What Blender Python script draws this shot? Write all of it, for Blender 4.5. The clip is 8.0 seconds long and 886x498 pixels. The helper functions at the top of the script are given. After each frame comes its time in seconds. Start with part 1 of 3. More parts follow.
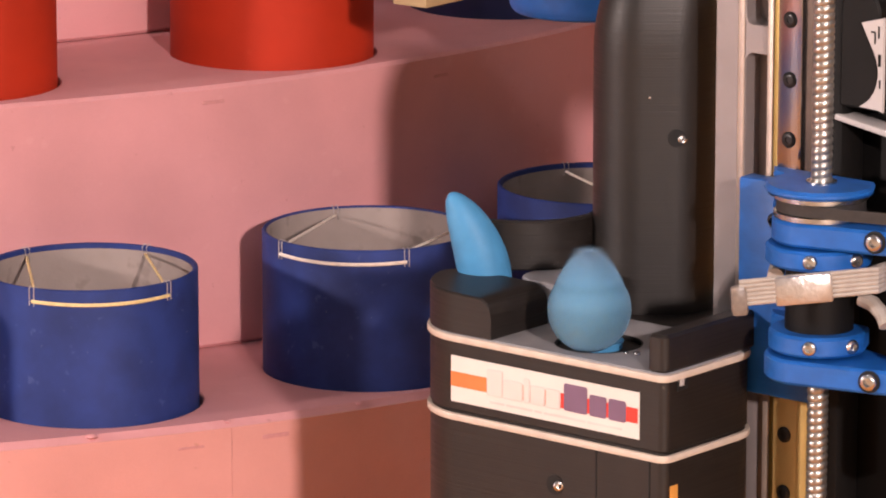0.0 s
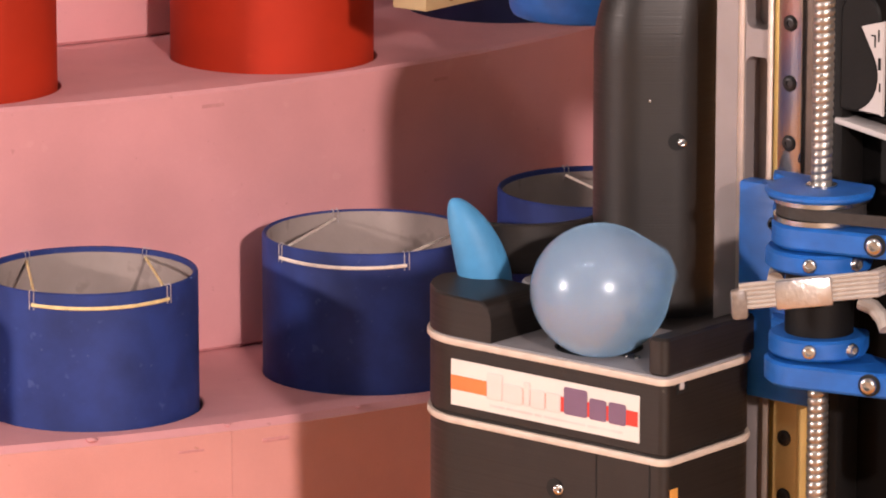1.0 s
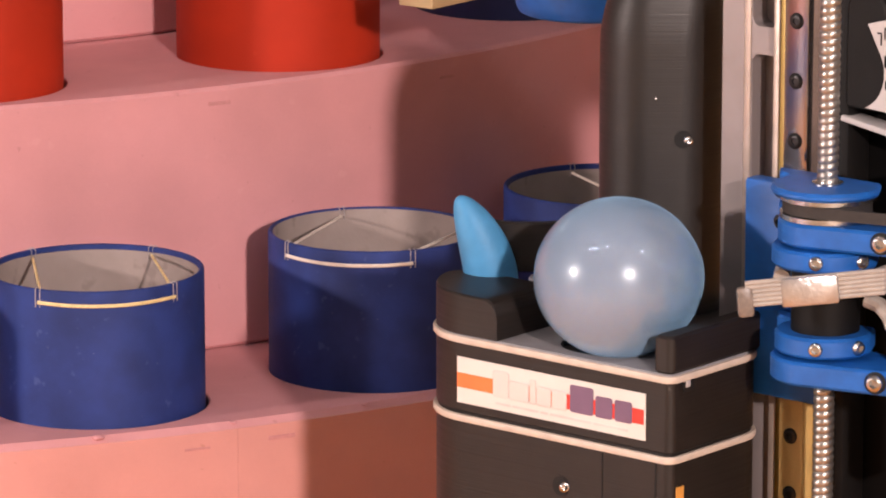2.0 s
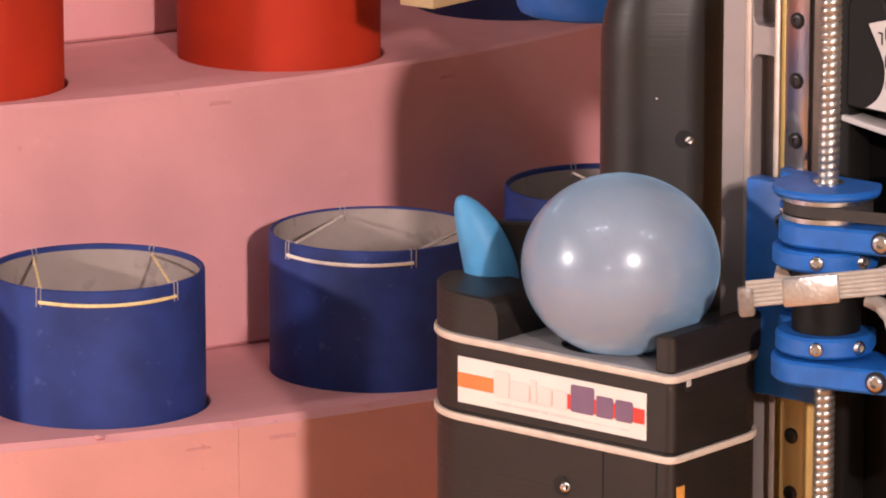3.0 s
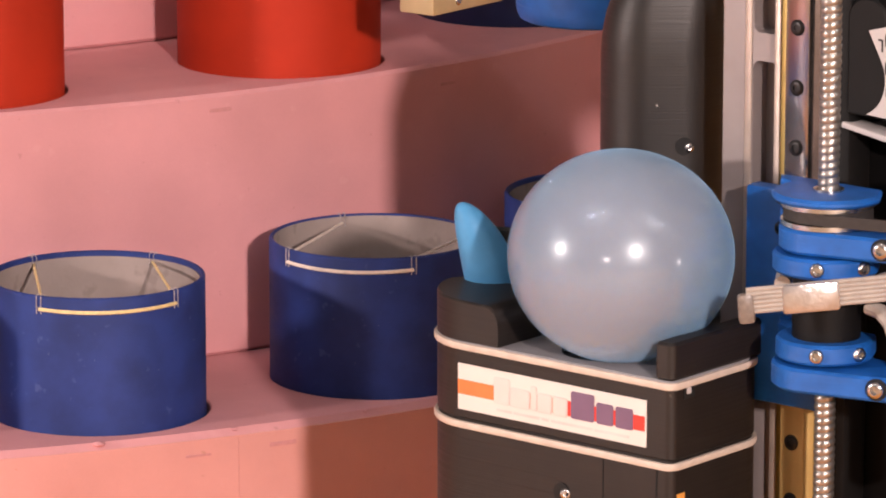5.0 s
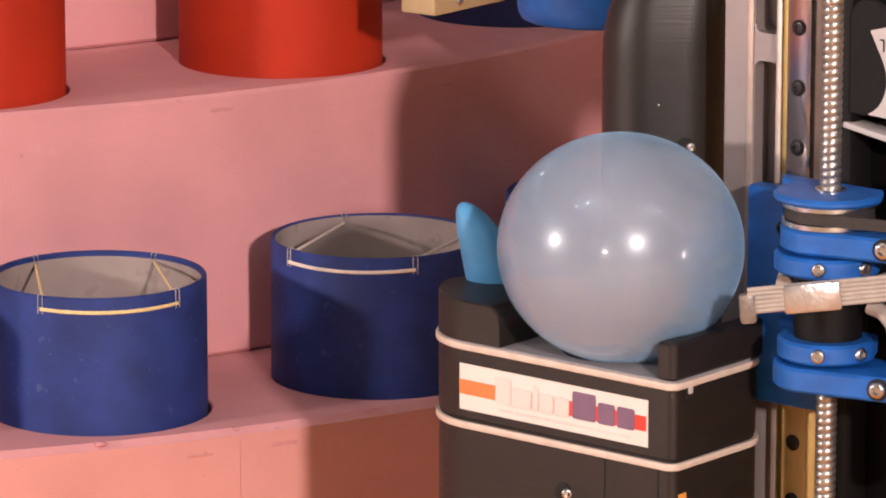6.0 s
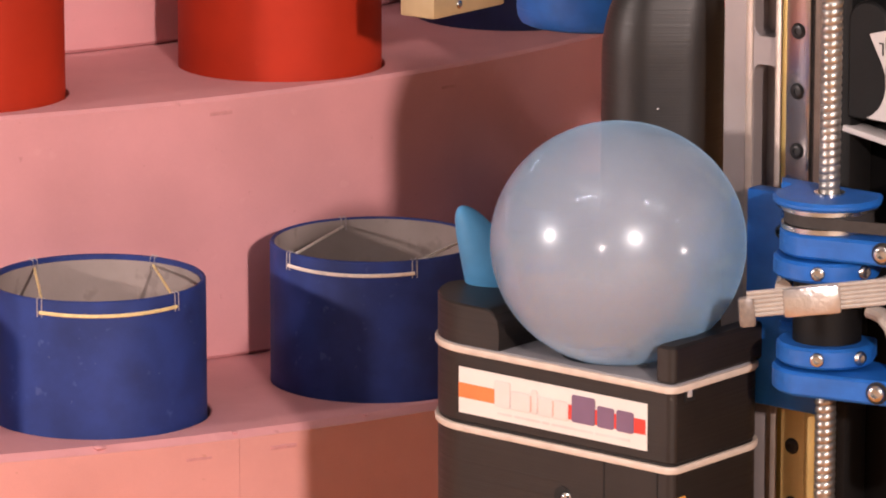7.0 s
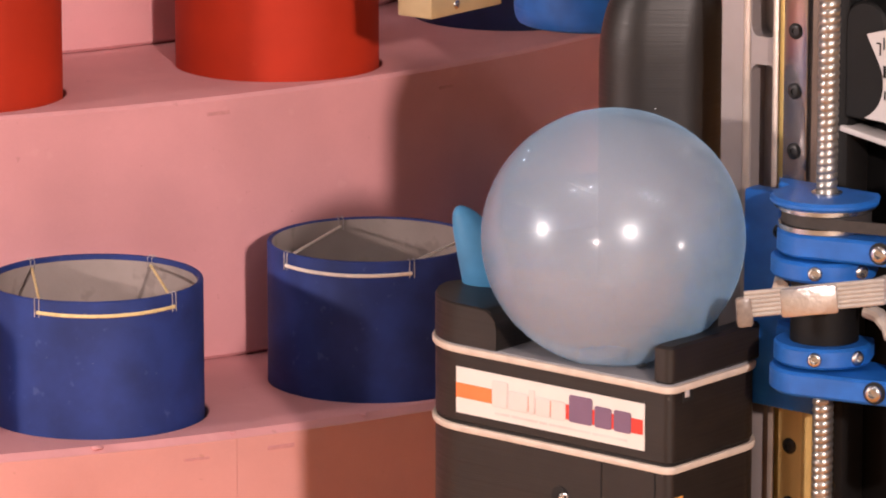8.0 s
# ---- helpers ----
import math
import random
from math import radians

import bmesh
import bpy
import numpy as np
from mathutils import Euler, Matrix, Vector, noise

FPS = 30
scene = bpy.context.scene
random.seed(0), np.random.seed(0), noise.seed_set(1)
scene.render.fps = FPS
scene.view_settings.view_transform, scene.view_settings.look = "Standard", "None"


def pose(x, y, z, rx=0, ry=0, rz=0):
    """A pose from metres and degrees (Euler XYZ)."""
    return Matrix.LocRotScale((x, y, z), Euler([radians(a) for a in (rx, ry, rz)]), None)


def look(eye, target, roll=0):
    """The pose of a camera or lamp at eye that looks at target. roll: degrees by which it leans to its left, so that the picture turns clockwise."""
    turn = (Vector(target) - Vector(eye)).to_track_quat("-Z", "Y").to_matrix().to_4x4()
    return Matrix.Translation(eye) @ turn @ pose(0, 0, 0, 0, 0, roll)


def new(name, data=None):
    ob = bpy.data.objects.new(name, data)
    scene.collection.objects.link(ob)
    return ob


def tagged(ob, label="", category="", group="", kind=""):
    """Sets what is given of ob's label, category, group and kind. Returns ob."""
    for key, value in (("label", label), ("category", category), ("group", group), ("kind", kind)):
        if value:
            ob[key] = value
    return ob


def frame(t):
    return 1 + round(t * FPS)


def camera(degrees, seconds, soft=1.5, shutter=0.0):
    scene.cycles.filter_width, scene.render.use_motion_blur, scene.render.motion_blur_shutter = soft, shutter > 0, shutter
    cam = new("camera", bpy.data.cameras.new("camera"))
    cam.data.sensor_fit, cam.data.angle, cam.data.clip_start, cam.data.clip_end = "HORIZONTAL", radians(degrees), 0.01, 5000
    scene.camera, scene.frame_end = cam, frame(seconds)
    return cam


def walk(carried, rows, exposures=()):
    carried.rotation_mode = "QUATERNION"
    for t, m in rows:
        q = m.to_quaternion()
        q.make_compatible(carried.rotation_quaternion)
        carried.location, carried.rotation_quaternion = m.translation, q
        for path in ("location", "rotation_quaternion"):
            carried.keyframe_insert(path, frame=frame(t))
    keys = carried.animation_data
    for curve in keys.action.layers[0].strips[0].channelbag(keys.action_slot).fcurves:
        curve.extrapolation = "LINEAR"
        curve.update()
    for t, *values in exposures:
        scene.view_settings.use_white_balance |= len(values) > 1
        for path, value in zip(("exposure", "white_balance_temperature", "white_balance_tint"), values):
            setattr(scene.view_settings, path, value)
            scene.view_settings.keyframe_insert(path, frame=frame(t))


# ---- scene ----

# ---------------------------------------------------------------- camera
EYE = (0.0, 0.0, 0.64811)
cam = camera(10.0, 8.0, soft=2.0, shutter=0.5)
scene.cycles.transparent_max_bounces = 64
walk(cam, [
    (0, look(EYE, (0.00178, 2.04765, 0.18215))),
    (0.5, look(EYE, (0.00145, 2.04757, 0.18181))),
    (1, look(EYE, (0.00178, 2.04797, 0.18357))),
    (1.5, look(EYE, (0.00000, 2.04781, 0.18286))),
    (3, look(EYE, (-0.00108, 2.04774, 0.18252))),
    (3.5, look(EYE, (-0.00108, 2.04805, 0.18391))),
    (4, look(EYE, (-0.00108, 2.04821, 0.18462))),
    (4.5, look(EYE, (-0.00108, 2.04837, 0.18531))),
    (6, look(EYE, (-0.00178, 2.04837, 0.18531))),
    (6.5, look(EYE, (-0.00216, 2.04869, 0.18670))),
    (7, look(EYE, (-0.00145, 2.04869, 0.18670))),
    (7.5, look(EYE, (-0.00178, 2.04877, 0.18707))),
    (8, look(EYE, (-0.00037, 2.04869, 0.18670))),
], exposures=((0, 0.03), (1.5, 0.03), (3, 0.0), (3.5, -0.05), (4, 0.03), (4.5, 0.10), (6, -0.01), (8, -0.01)))

# ---------------------------------------------------------------- light
world = bpy.data.worlds.new("hall_air")
scene.world = world
world.use_nodes = True
world.node_tree.nodes["Background"].inputs[0].default_value = (0.80, 0.88, 1.0, 1)
world.node_tree.nodes["Background"].inputs[1].default_value = 0.035


def disk_lamp(name, eye, target, watts, size, color):
    data = bpy.data.lights.new(name, "AREA")
    data.shape, data.size, data.energy, data.color = "DISK", size, watts, color
    ob = new(name, data)
    ob.matrix_world = look(eye, target)
    return ob


disk_lamp("spotlight_front", (1.05, -2.05, 1.46), (0.0, 2.2, 0.14), 190, 0.15, (1.0, 0.80, 0.75))
disk_lamp("spotlight_side", (-2.45, 0.98, 0.72), (0.05, 2.15, 0.15), 53, 0.18, (1.0, 0.81, 0.76))


# ---------------------------------------------------------------- materials
def material(name, color, rough=0.5, metal=0.0, vary=0.08, scale=60.0, bump=0.0, bump_scale=600.0, specular=0.5,
             fine=0.0, fine_scale=900.0, coat=0.0):
    m = bpy.data.materials.new(name)
    m.use_nodes = True
    nt = m.node_tree
    b = nt.nodes["Principled BSDF"]
    b.inputs["Roughness"].default_value = rough
    b.inputs["Metallic"].default_value = metal
    b.inputs["Specular IOR Level"].default_value = specular
    b.inputs["Coat Weight"].default_value = coat
    tc = nt.nodes.new("ShaderNodeTexCoord")
    n1 = nt.nodes.new("ShaderNodeTexNoise")
    n1.inputs["Scale"].default_value, n1.inputs["Detail"].default_value = scale, 5
    n2 = nt.nodes.new("ShaderNodeTexNoise")
    n2.inputs["Scale"].default_value, n2.inputs["Detail"].default_value = fine_scale, 3
    for n in (n1, n2):
        nt.links.new(tc.outputs["Object"], n.inputs["Vector"])
    mix = nt.nodes.new("ShaderNodeMix")
    mix.data_type = "RGBA"
    lo = [max(0.0, c * (1 - vary)) for c in color]
    hi = [min(1.0, c * (1 + vary)) for c in color]
    mix.inputs["A"].default_value, mix.inputs["B"].default_value = (*lo, 1), (*hi, 1)
    add = nt.nodes.new("ShaderNodeMath")
    add.operation = "MULTIPLY_ADD"
    nt.links.new(n2.outputs["Fac"], add.inputs[0])
    add.inputs[1].default_value = fine
    stretch = nt.nodes.new("ShaderNodeMapRange")
    stretch.inputs["From Min"].default_value, stretch.inputs["From Max"].default_value = 0.3, 0.7
    nt.links.new(n1.outputs["Fac"], stretch.inputs["Value"])
    nt.links.new(stretch.outputs[0], add.inputs[2])
    nt.links.new(add.outputs[0], mix.inputs["Factor"])
    nt.links.new(mix.outputs["Result"], b.inputs["Base Color"])
    if bump:
        n3 = nt.nodes.new("ShaderNodeTexNoise")
        n3.inputs["Scale"].default_value, n3.inputs["Detail"].default_value = bump_scale, 4
        nt.links.new(tc.outputs["Object"], n3.inputs["Vector"])
        bp = nt.nodes.new("ShaderNodeBump")
        bp.inputs["Strength"].default_value, bp.inputs["Distance"].default_value = bump, 0.0006
        nt.links.new(n3.outputs["Fac"], bp.inputs["Height"])
        nt.links.new(bp.outputs[0], b.inputs["Normal"])
    return m


def printed(name, color, rough, layer=0.0008, strength=0.35, specular=0.5):
    """3D-printed plastic: fine horizontal layers up the object's z."""
    m = material(name, color, rough, vary=0.18, scale=90, specular=specular)
    nt = m.node_tree
    b = nt.nodes["Principled BSDF"]
    tc = nt.nodes.new("ShaderNodeTexCoord")
    mp = nt.nodes.new("ShaderNodeMapping")
    mp.inputs["Scale"].default_value = (6, 6, 1.0 / layer)
    n = nt.nodes.new("ShaderNodeTexNoise")
    n.inputs["Scale"].default_value, n.inputs["Detail"].default_value = 1.0, 2
    nt.links.new(tc.outputs["Object"], mp.inputs["Vector"])
    nt.links.new(mp.outputs[0], n.inputs["Vector"])
    bp = nt.nodes.new("ShaderNodeBump")
    bp.inputs["Strength"].default_value, bp.inputs["Distance"].default_value = strength, 0.0003
    nt.links.new(n.outputs["Fac"], bp.inputs["Height"])
    nt.links.new(bp.outputs[0], b.inputs["Normal"])
    mr = nt.nodes.new("ShaderNodeMapRange")
    mr.inputs["From Min"].default_value, mr.inputs["From Max"].default_value = 0.3, 0.7
    mr.inputs["To Min"].default_value, mr.inputs["To Max"].default_value = rough - 0.07, rough + 0.1
    nt.links.new(n.outputs["Fac"], mr.inputs["Value"])
    nt.links.new(mr.outputs[0], b.inputs["Roughness"])
    return m


def specks(m, tone, scale, share, strength):
    """Scatter small pale or dark specks over a material's colour."""
    nt = m.node_tree
    b = nt.nodes["Principled BSDF"]
    source = b.inputs["Base Color"].links[0].from_socket
    tc = nt.nodes.new("ShaderNodeTexCoord")
    n = nt.nodes.new("ShaderNodeTexNoise")
    n.inputs["Scale"].default_value, n.inputs["Detail"].default_value, n.inputs["Roughness"].default_value = scale, 2.5, 0.65
    nt.links.new(tc.outputs["Object"], n.inputs["Vector"])
    cut = nt.nodes.new("ShaderNodeMapRange")
    cut.inputs["From Min"].default_value, cut.inputs["From Max"].default_value = share, share + 0.06
    cut.inputs["To Max"].default_value = strength
    nt.links.new(n.outputs["Fac"], cut.inputs["Value"])
    mix = nt.nodes.new("ShaderNodeMix")
    mix.data_type = "RGBA"
    mix.inputs["B"].default_value = (*tone, 1)
    nt.links.new(cut.outputs[0], mix.inputs["Factor"])
    nt.links.new(source, mix.inputs["A"])
    nt.links.new(mix.outputs["Result"], b.inputs["Base Color"])


FOAM = material("pink_foam", (0.61, 0.288, 0.298), 0.75, vary=0.10, scale=14, bump=0.25, bump_scale=1400, specular=0.25, fine=0.25, fine_scale=700)
# the pink foam with warm light from the floor mixed into its colour
FOAM_BOUNCE = material("foam_with_warm_bounce", (0.61, 0.295, 0.265), 0.75, vary=0.10, scale=14, bump=0.25, bump_scale=1400, specular=0.25, fine=0.25, fine_scale=700)
FOAM_MARK = material("dented_foam", (0.54, 0.25, 0.25), 0.8, vary=0.15, scale=200, specular=0.2)
BLUE_CARD = material("blue_card", (0.013, 0.030, 0.150), 0.66, vary=0.30, scale=45, bump=0.3, bump_scale=2200, specular=0.35, fine=0.2)
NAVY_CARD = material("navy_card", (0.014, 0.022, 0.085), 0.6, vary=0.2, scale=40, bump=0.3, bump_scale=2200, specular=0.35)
RED_CARD = material("red_card", (0.40, 0.026, 0.008), 0.68, vary=0.10, scale=30, bump=0.25, bump_scale=2200, specular=0.20)
LINING = material("grey_card_lining", (0.31, 0.255, 0.235), 0.8, vary=0.12, scale=40, bump=0.2, specular=0.2)
YELLOW_BAND = material("yellow_elastic", (0.72, 0.57, 0.28), 0.6, vary=0.15, scale=300)
WHITE_BAND = material("white_elastic", (0.75, 0.66, 0.58), 0.6, vary=0.12, scale=300)
CLEAR_LOOP = material("clear_tape", (0.42, 0.38, 0.38), 0.3, vary=0.2, scale=400)
BLACK_PRINT = printed("black_printed_plastic", (0.0125, 0.0092, 0.0076), 0.50, 0.0006, 0.30, 0.45)
COLUMN_PRINT = printed("black_column_plastic", (0.0100, 0.0078, 0.0068), 0.47, 0.0006, 0.28, 0.50)
BLACK_PLAIN = material("black_plastic", (0.0045, 0.0042, 0.0042), 0.6, vary=0.25, scale=50, specular=0.22, bump=0.15, bump_scale=900)
DARK_HOLE = material("dark_recess", (0.006, 0.006, 0.006), 0.8, vary=0.2)
PLATE_GREY = material("grey_plate", (0.30, 0.29, 0.30), 0.38, vary=0.10, scale=80, bump=0.1)
BAND_CREAM = material("cream_rubber_band", (0.60, 0.51, 0.43), 0.6, vary=0.10, scale=150, bump=0.2)
STICKER = material("sticker_paper", (0.70, 0.665, 0.62), 0.45, vary=0.03, scale=60)
STRIPE_ORANGE = material("orange_print", (0.78, 0.20, 0.055), 0.45, vary=0.06)
STRIPE_RED = material("red_print", (0.66, 0.045, 0.03), 0.45, vary=0.06)
MARK_WHITE = material("white_print", (0.68, 0.61, 0.57), 0.45, vary=0.04)
MARK_PURPLE = material("purple_print", (0.17, 0.10, 0.17), 0.45, vary=0.08)
MARK_GREY = material("pale_grey_print", (0.62, 0.57, 0.54), 0.5, vary=0.1)
ORANGE_TAPE = material("orange_tape", (0.70, 0.33, 0.07), 0.5, vary=0.1)
ALU = material("anodised_aluminium", (0.28, 0.245, 0.24), 0.42, metal=0.35, vary=0.08, scale=50, bump=0.12, bump_scale=1500)
ALU_RAW = material("raw_aluminium", (0.52, 0.44, 0.38), 0.34, metal=0.5, vary=0.12, scale=90, bump=0.15, bump_scale=1200)
BRASS = material("brass_strip", (0.50, 0.36, 0.12), 0.35, metal=0.6, vary=0.1, scale=80)
GOLD = material("gold_anodised", (0.46, 0.36, 0.20), 0.38, metal=0.25, vary=0.12, scale=60, bump=0.1)
STEEL = material("polished_steel", (0.54, 0.53, 0.52), 0.27, metal=1.0, vary=0.08, scale=120)
SCREW_STEEL = material("dull_steel_thread", (0.46, 0.44, 0.41), 0.34, metal=0.9, vary=0.12, scale=150)
RAIL_STEEL = material("ground_steel", (0.32, 0.28, 0.27), 0.15, metal=0.9, vary=0.06, scale=60)
# steel below the carriage, its gold reflection painted into the base colour
RAIL_REFLECTION = material("painted_gold_reflection", (0.58, 0.42, 0.17), 0.35, metal=0.2, vary=0.08, scale=60)
BOLT_BLACK = material("black_oxide_steel", (0.022, 0.021, 0.022), 0.35, metal=0.3, vary=0.2)
BLUE_PRINT = printed("blue_printed_plastic", (0.008, 0.105, 0.41), 0.45, 0.0007, 0.22)
BELT = material("black_rubber_belt", (0.028, 0.024, 0.022), 0.7, vary=0.2, scale=400)
CABLE = material("white_cable_sheath", (0.38, 0.34, 0.30), 0.6, vary=0.12, scale=200, bump=0.2)
END_TAPE = material("brown_clear_tape", (0.20, 0.165, 0.14), 0.35, vary=0.3, scale=300, bump=0.3, bump_scale=300)
FOIL = material("silver_tape", (0.58, 0.55, 0.53), 0.28, metal=0.8, vary=0.15, scale=150, bump=0.8, bump_scale=220)
CONCRETE = material("beige_floor", (0.68, 0.49, 0.31), 0.7, vary=0.15, scale=4, bump=0.2, bump_scale=120)
BOUNCE_ORANGE = material("orange_bounce_patch", (0.90, 0.34, 0.05), 0.6, vary=0.10, scale=6, bump=0.1, bump_scale=120)
MIRRORED_BLUE = material("blue_mirrored_patch", (0.03, 0.09, 0.36), 0.6, vary=0.12, scale=6, bump=0.1, bump_scale=120)
MIRRORED_RED = material("red_mirrored_patch", (0.50, 0.13, 0.10), 0.6, vary=0.12, scale=6, bump=0.1, bump_scale=120)
WALL_PAINT = material("hall_wall_paint", (0.34, 0.33, 0.33), 0.85, vary=0.08, scale=2, bump=0.1, bump_scale=90)
CEIL_PAINT = material("hall_ceiling_paint", (0.34, 0.34, 0.35), 0.9, vary=0.08, scale=2)
RUBBER_BLUE = material("sky_blue_rubber", (0.065, 0.26, 0.49), 0.52, vary=0.10, scale=90, specular=0.35, bump=0.08, bump_scale=700)
SIGN_WHITE = material("white_sign", (0.50, 0.47, 0.46), 0.5, vary=0.03)
GLOW = bpy.data.materials.new("tube_glow")
GLOW.use_nodes = True
GLOW.node_tree.nodes["Principled BSDF"].inputs["Emission Color"].default_value = (0.86, 0.93, 1.0, 1)
GLOW.node_tree.nodes["Principled BSDF"].inputs["Emission Strength"].default_value = 48.0


specks(FOAM, (0.72, 0.40, 0.40), 70, 0.64, 0.16)
specks(FOAM, (0.42, 0.18, 0.18), 190, 0.70, 0.45)
specks(FOAM_BOUNCE, (0.42, 0.20, 0.14), 190, 0.70, 0.45)
specks(BLUE_CARD, (0.10, 0.13, 0.30), 120, 0.66, 0.35)
specks(BLUE_CARD, (0.30, 0.30, 0.40), 300, 0.735, 0.8)
specks(RED_CARD, (0.50, 0.07, 0.03), 160, 0.70, 0.25)
specks(COLUMN_PRINT, (0.06, 0.05, 0.045), 220, 0.72, 0.4)
specks(BLACK_PRINT, (0.10, 0.085, 0.075), 220, 0.70, 0.5)
specks(LINING, (0.16, 0.13, 0.12), 60, 0.62, 0.4)

# ---------------------------------------------------------------- mesh helpers
def mesh_of(name, bm, mat, smooth=True):
    bmesh.ops.recalc_face_normals(bm, faces=bm.faces)
    me = bpy.data.meshes.new(name)
    bm.to_mesh(me)
    bm.free()
    me.materials.append(mat)
    if smooth:
        me.shade_smooth()
        me.set_sharp_from_angle(angle=radians(35))
    return me


def part(name, bm, mat, parent, label="", at=None, smooth=True):
    ob = new(name, mesh_of(name, bm, mat, smooth))
    ob.parent = parent
    if at is not None:
        ob.matrix_basis = at
    if label:
        tagged(ob, label)
    return ob


def thing(name, label, category, at, group="", kind=""):
    ob = new(name)
    ob.empty_display_size = 0.02
    ob.matrix_basis = at
    return tagged(ob, label, category, group, kind)


def solid(name, bm, mat, label, category="", kind="", at=None, group="", smooth=True):
    ob = new(name, mesh_of(name, bm, mat, smooth))
    if at is not None:
        ob.matrix_basis = at
    return tagged(ob, label, category, group, kind)


def box(x0, x1, y0, y1, z0, z1, bevel=0.0, segs=2):
    bm = bmesh.new()
    bmesh.ops.create_cube(bm, size=1)
    for v in bm.verts:
        v.co = Vector(((x0 + x1) / 2 + v.co.x * (x1 - x0), (y0 + y1) / 2 + v.co.y * (y1 - y0), (z0 + z1) / 2 + v.co.z * (z1 - z0)))
    if bevel:
        bmesh.ops.bevel(bm, geom=bm.edges[:], offset=bevel, segments=segs, profile=0.5, affect="EDGES")
    return bm


def lathe(profile, segs=64, closed=False, m=None):
    """Turn (radius, height) pairs round z."""
    bm = bmesh.new()
    rings = []
    for r, z in profile:
        rings.append([bm.verts.new((r * math.cos(2 * math.pi * i / segs), r * math.sin(2 * math.pi * i / segs), z)) for i in range(segs)])
    pairs = list(zip(rings, rings[1:])) + ([(rings[-1], rings[0])] if closed else [])
    for a, b in pairs:
        for i in range(segs):
            j = (i + 1) % segs
            bm.faces.new((a[i], a[j], b[j], b[i]))
    if not closed:
        for ring in (rings[0], rings[-1]):
            bm.faces.new(ring)
    if m is not None:
        bm.transform(m)
    return bm


def slab(outline, z0, z1, edge=0.0008, holes=()):
    """A plate of any outline, with rounded rims and through holes (loops)."""
    bm = bmesh.new()
    loops = [(outline, 1)] + [(h, -1) for h in holes]
    tops, bottoms = [], []
    for pts, way in loops:
        n, cut = len(pts), edge if way > 0 else edge * 0.25
        inset = []
        for i in range(n):
            a, b = Vector(pts[i - 1]), Vector(pts[(i + 1) % n])
            t = (b - a).normalized()
            inset.append(Vector(pts[i]) + Vector((-t.y, t.x)) * cut)
        rows = []
        for ring, z in ((inset, z1), (pts, z1 - cut), (pts, z0 + cut), (inset, z0)):
            rows.append([bm.verts.new((p[0], p[1], z)) for p in ring])
        for a, b in zip(rows, rows[1:]):
            for i in range(n):
                j = (i + 1) % n
                bm.faces.new((a[i], b[i], b[j], a[j]))
        tops.append(rows[0])
        bottoms.append(rows[-1])
    for group in (tops, bottoms):
        edges = []
        for ring in group:
            for i in range(len(ring)):
                e = bm.edges.get((ring[i], ring[(i + 1) % len(ring)]))
                edges.append(e)
        bmesh.ops.triangle_fill(bm, edges=edges, use_beauty=True, use_dissolve=False)
    return bm


def circle(cx, cy, r, n=48, back=False):
    s = -1 if back else 1
    return [(cx + r * math.cos(s * 2 * math.pi * i / n), cy + r * math.sin(s * 2 * math.pi * i / n)) for i in range(n)]


def rounded(x0, x1, y0, y1, radii, n=8):
    """Counter-clockwise outline; radii at (x0,y0), (x1,y0), (x1,y1), (x0,y1)."""
    out = []
    corners = ((x0, y0, 1, 1, 180), (x1, y0, -1, 1, 270), (x1, y1, -1, -1, 0), (x0, y1, 1, -1, 90))
    for (x, y, sx, sy, a0), r in zip(corners, radii):
        for i in range(n + 1):
            a = radians(a0 + 90 * i / n)
            out.append((x + sx * r + r * math.cos(a), y + sy * r + r * math.sin(a)))
    return out


def tube(points, r, segs=8, flat=1.0):
    """A round or flattened cord along points."""
    bm = bmesh.new()
    pts = [Vector(p) for p in points]
    rings = []
    for i, p in enumerate(pts):
        t = (pts[min(i + 1, len(pts) - 1)] - pts[max(i - 1, 0)]).normalized()
        side = t.cross(Vector((0, 0, 1)))
        side = side.normalized() if side.length > 1e-4 else Vector((1, 0, 0))
        up = side.cross(t).normalized()
        rings.append([bm.verts.new(p + side * (r * flat * math.cos(2 * math.pi * k / segs)) + up * (r * math.sin(2 * math.pi * k / segs))) for k in range(segs)])
    for a, b in zip(rings, rings[1:]):
        for k in range(segs):
            l = (k + 1) % segs
            bm.faces.new((a[k], a[l], b[l], b[k]))
    bm.faces.new(rings[0])
    bm.faces.new(rings[-1])
    return bm


def band(outline, z, r, proud):
    """A rubber band stretched round an outline at height z."""
    bm = bmesh.new()
    n = len(outline)
    rings = []
    for i in range(n):
        a, b = Vector(outline[i - 1]), Vector(outline[(i + 1) % n])
        t = (b - a).normalized()
        out = Vector((t.y, -t.x))
        p = Vector(outline[i])
        rings.append([bm.verts.new((p.x + out.x * dx, p.y + out.y * dx, z + dz)) for dx, dz in
                      ((-0.0005, -r), (proud * 0.8, -r), (proud, -r * 0.6), (proud, r * 0.6), (proud * 0.8, r), (-0.0005, r))])
    for i in range(n):
        a, b = rings[i], rings[(i + 1) % n]
        for k in range(6):
            l = (k + 1) % 6
            bm.faces.new((a[k], b[k], b[l], a[l]))
    return bm


def screw_head(r, h):
    """A button head with a hexagon socket, facing +z."""
    bm = bmesh.new()
    n = 24
    hexr = []
    for i in range(n):
        a = 2 * math.pi * i / n
        k = (a + math.pi / 6) % (math.pi / 3) - math.pi / 6
        hexr.append(0.45 * r / math.cos(k))
    rows = []
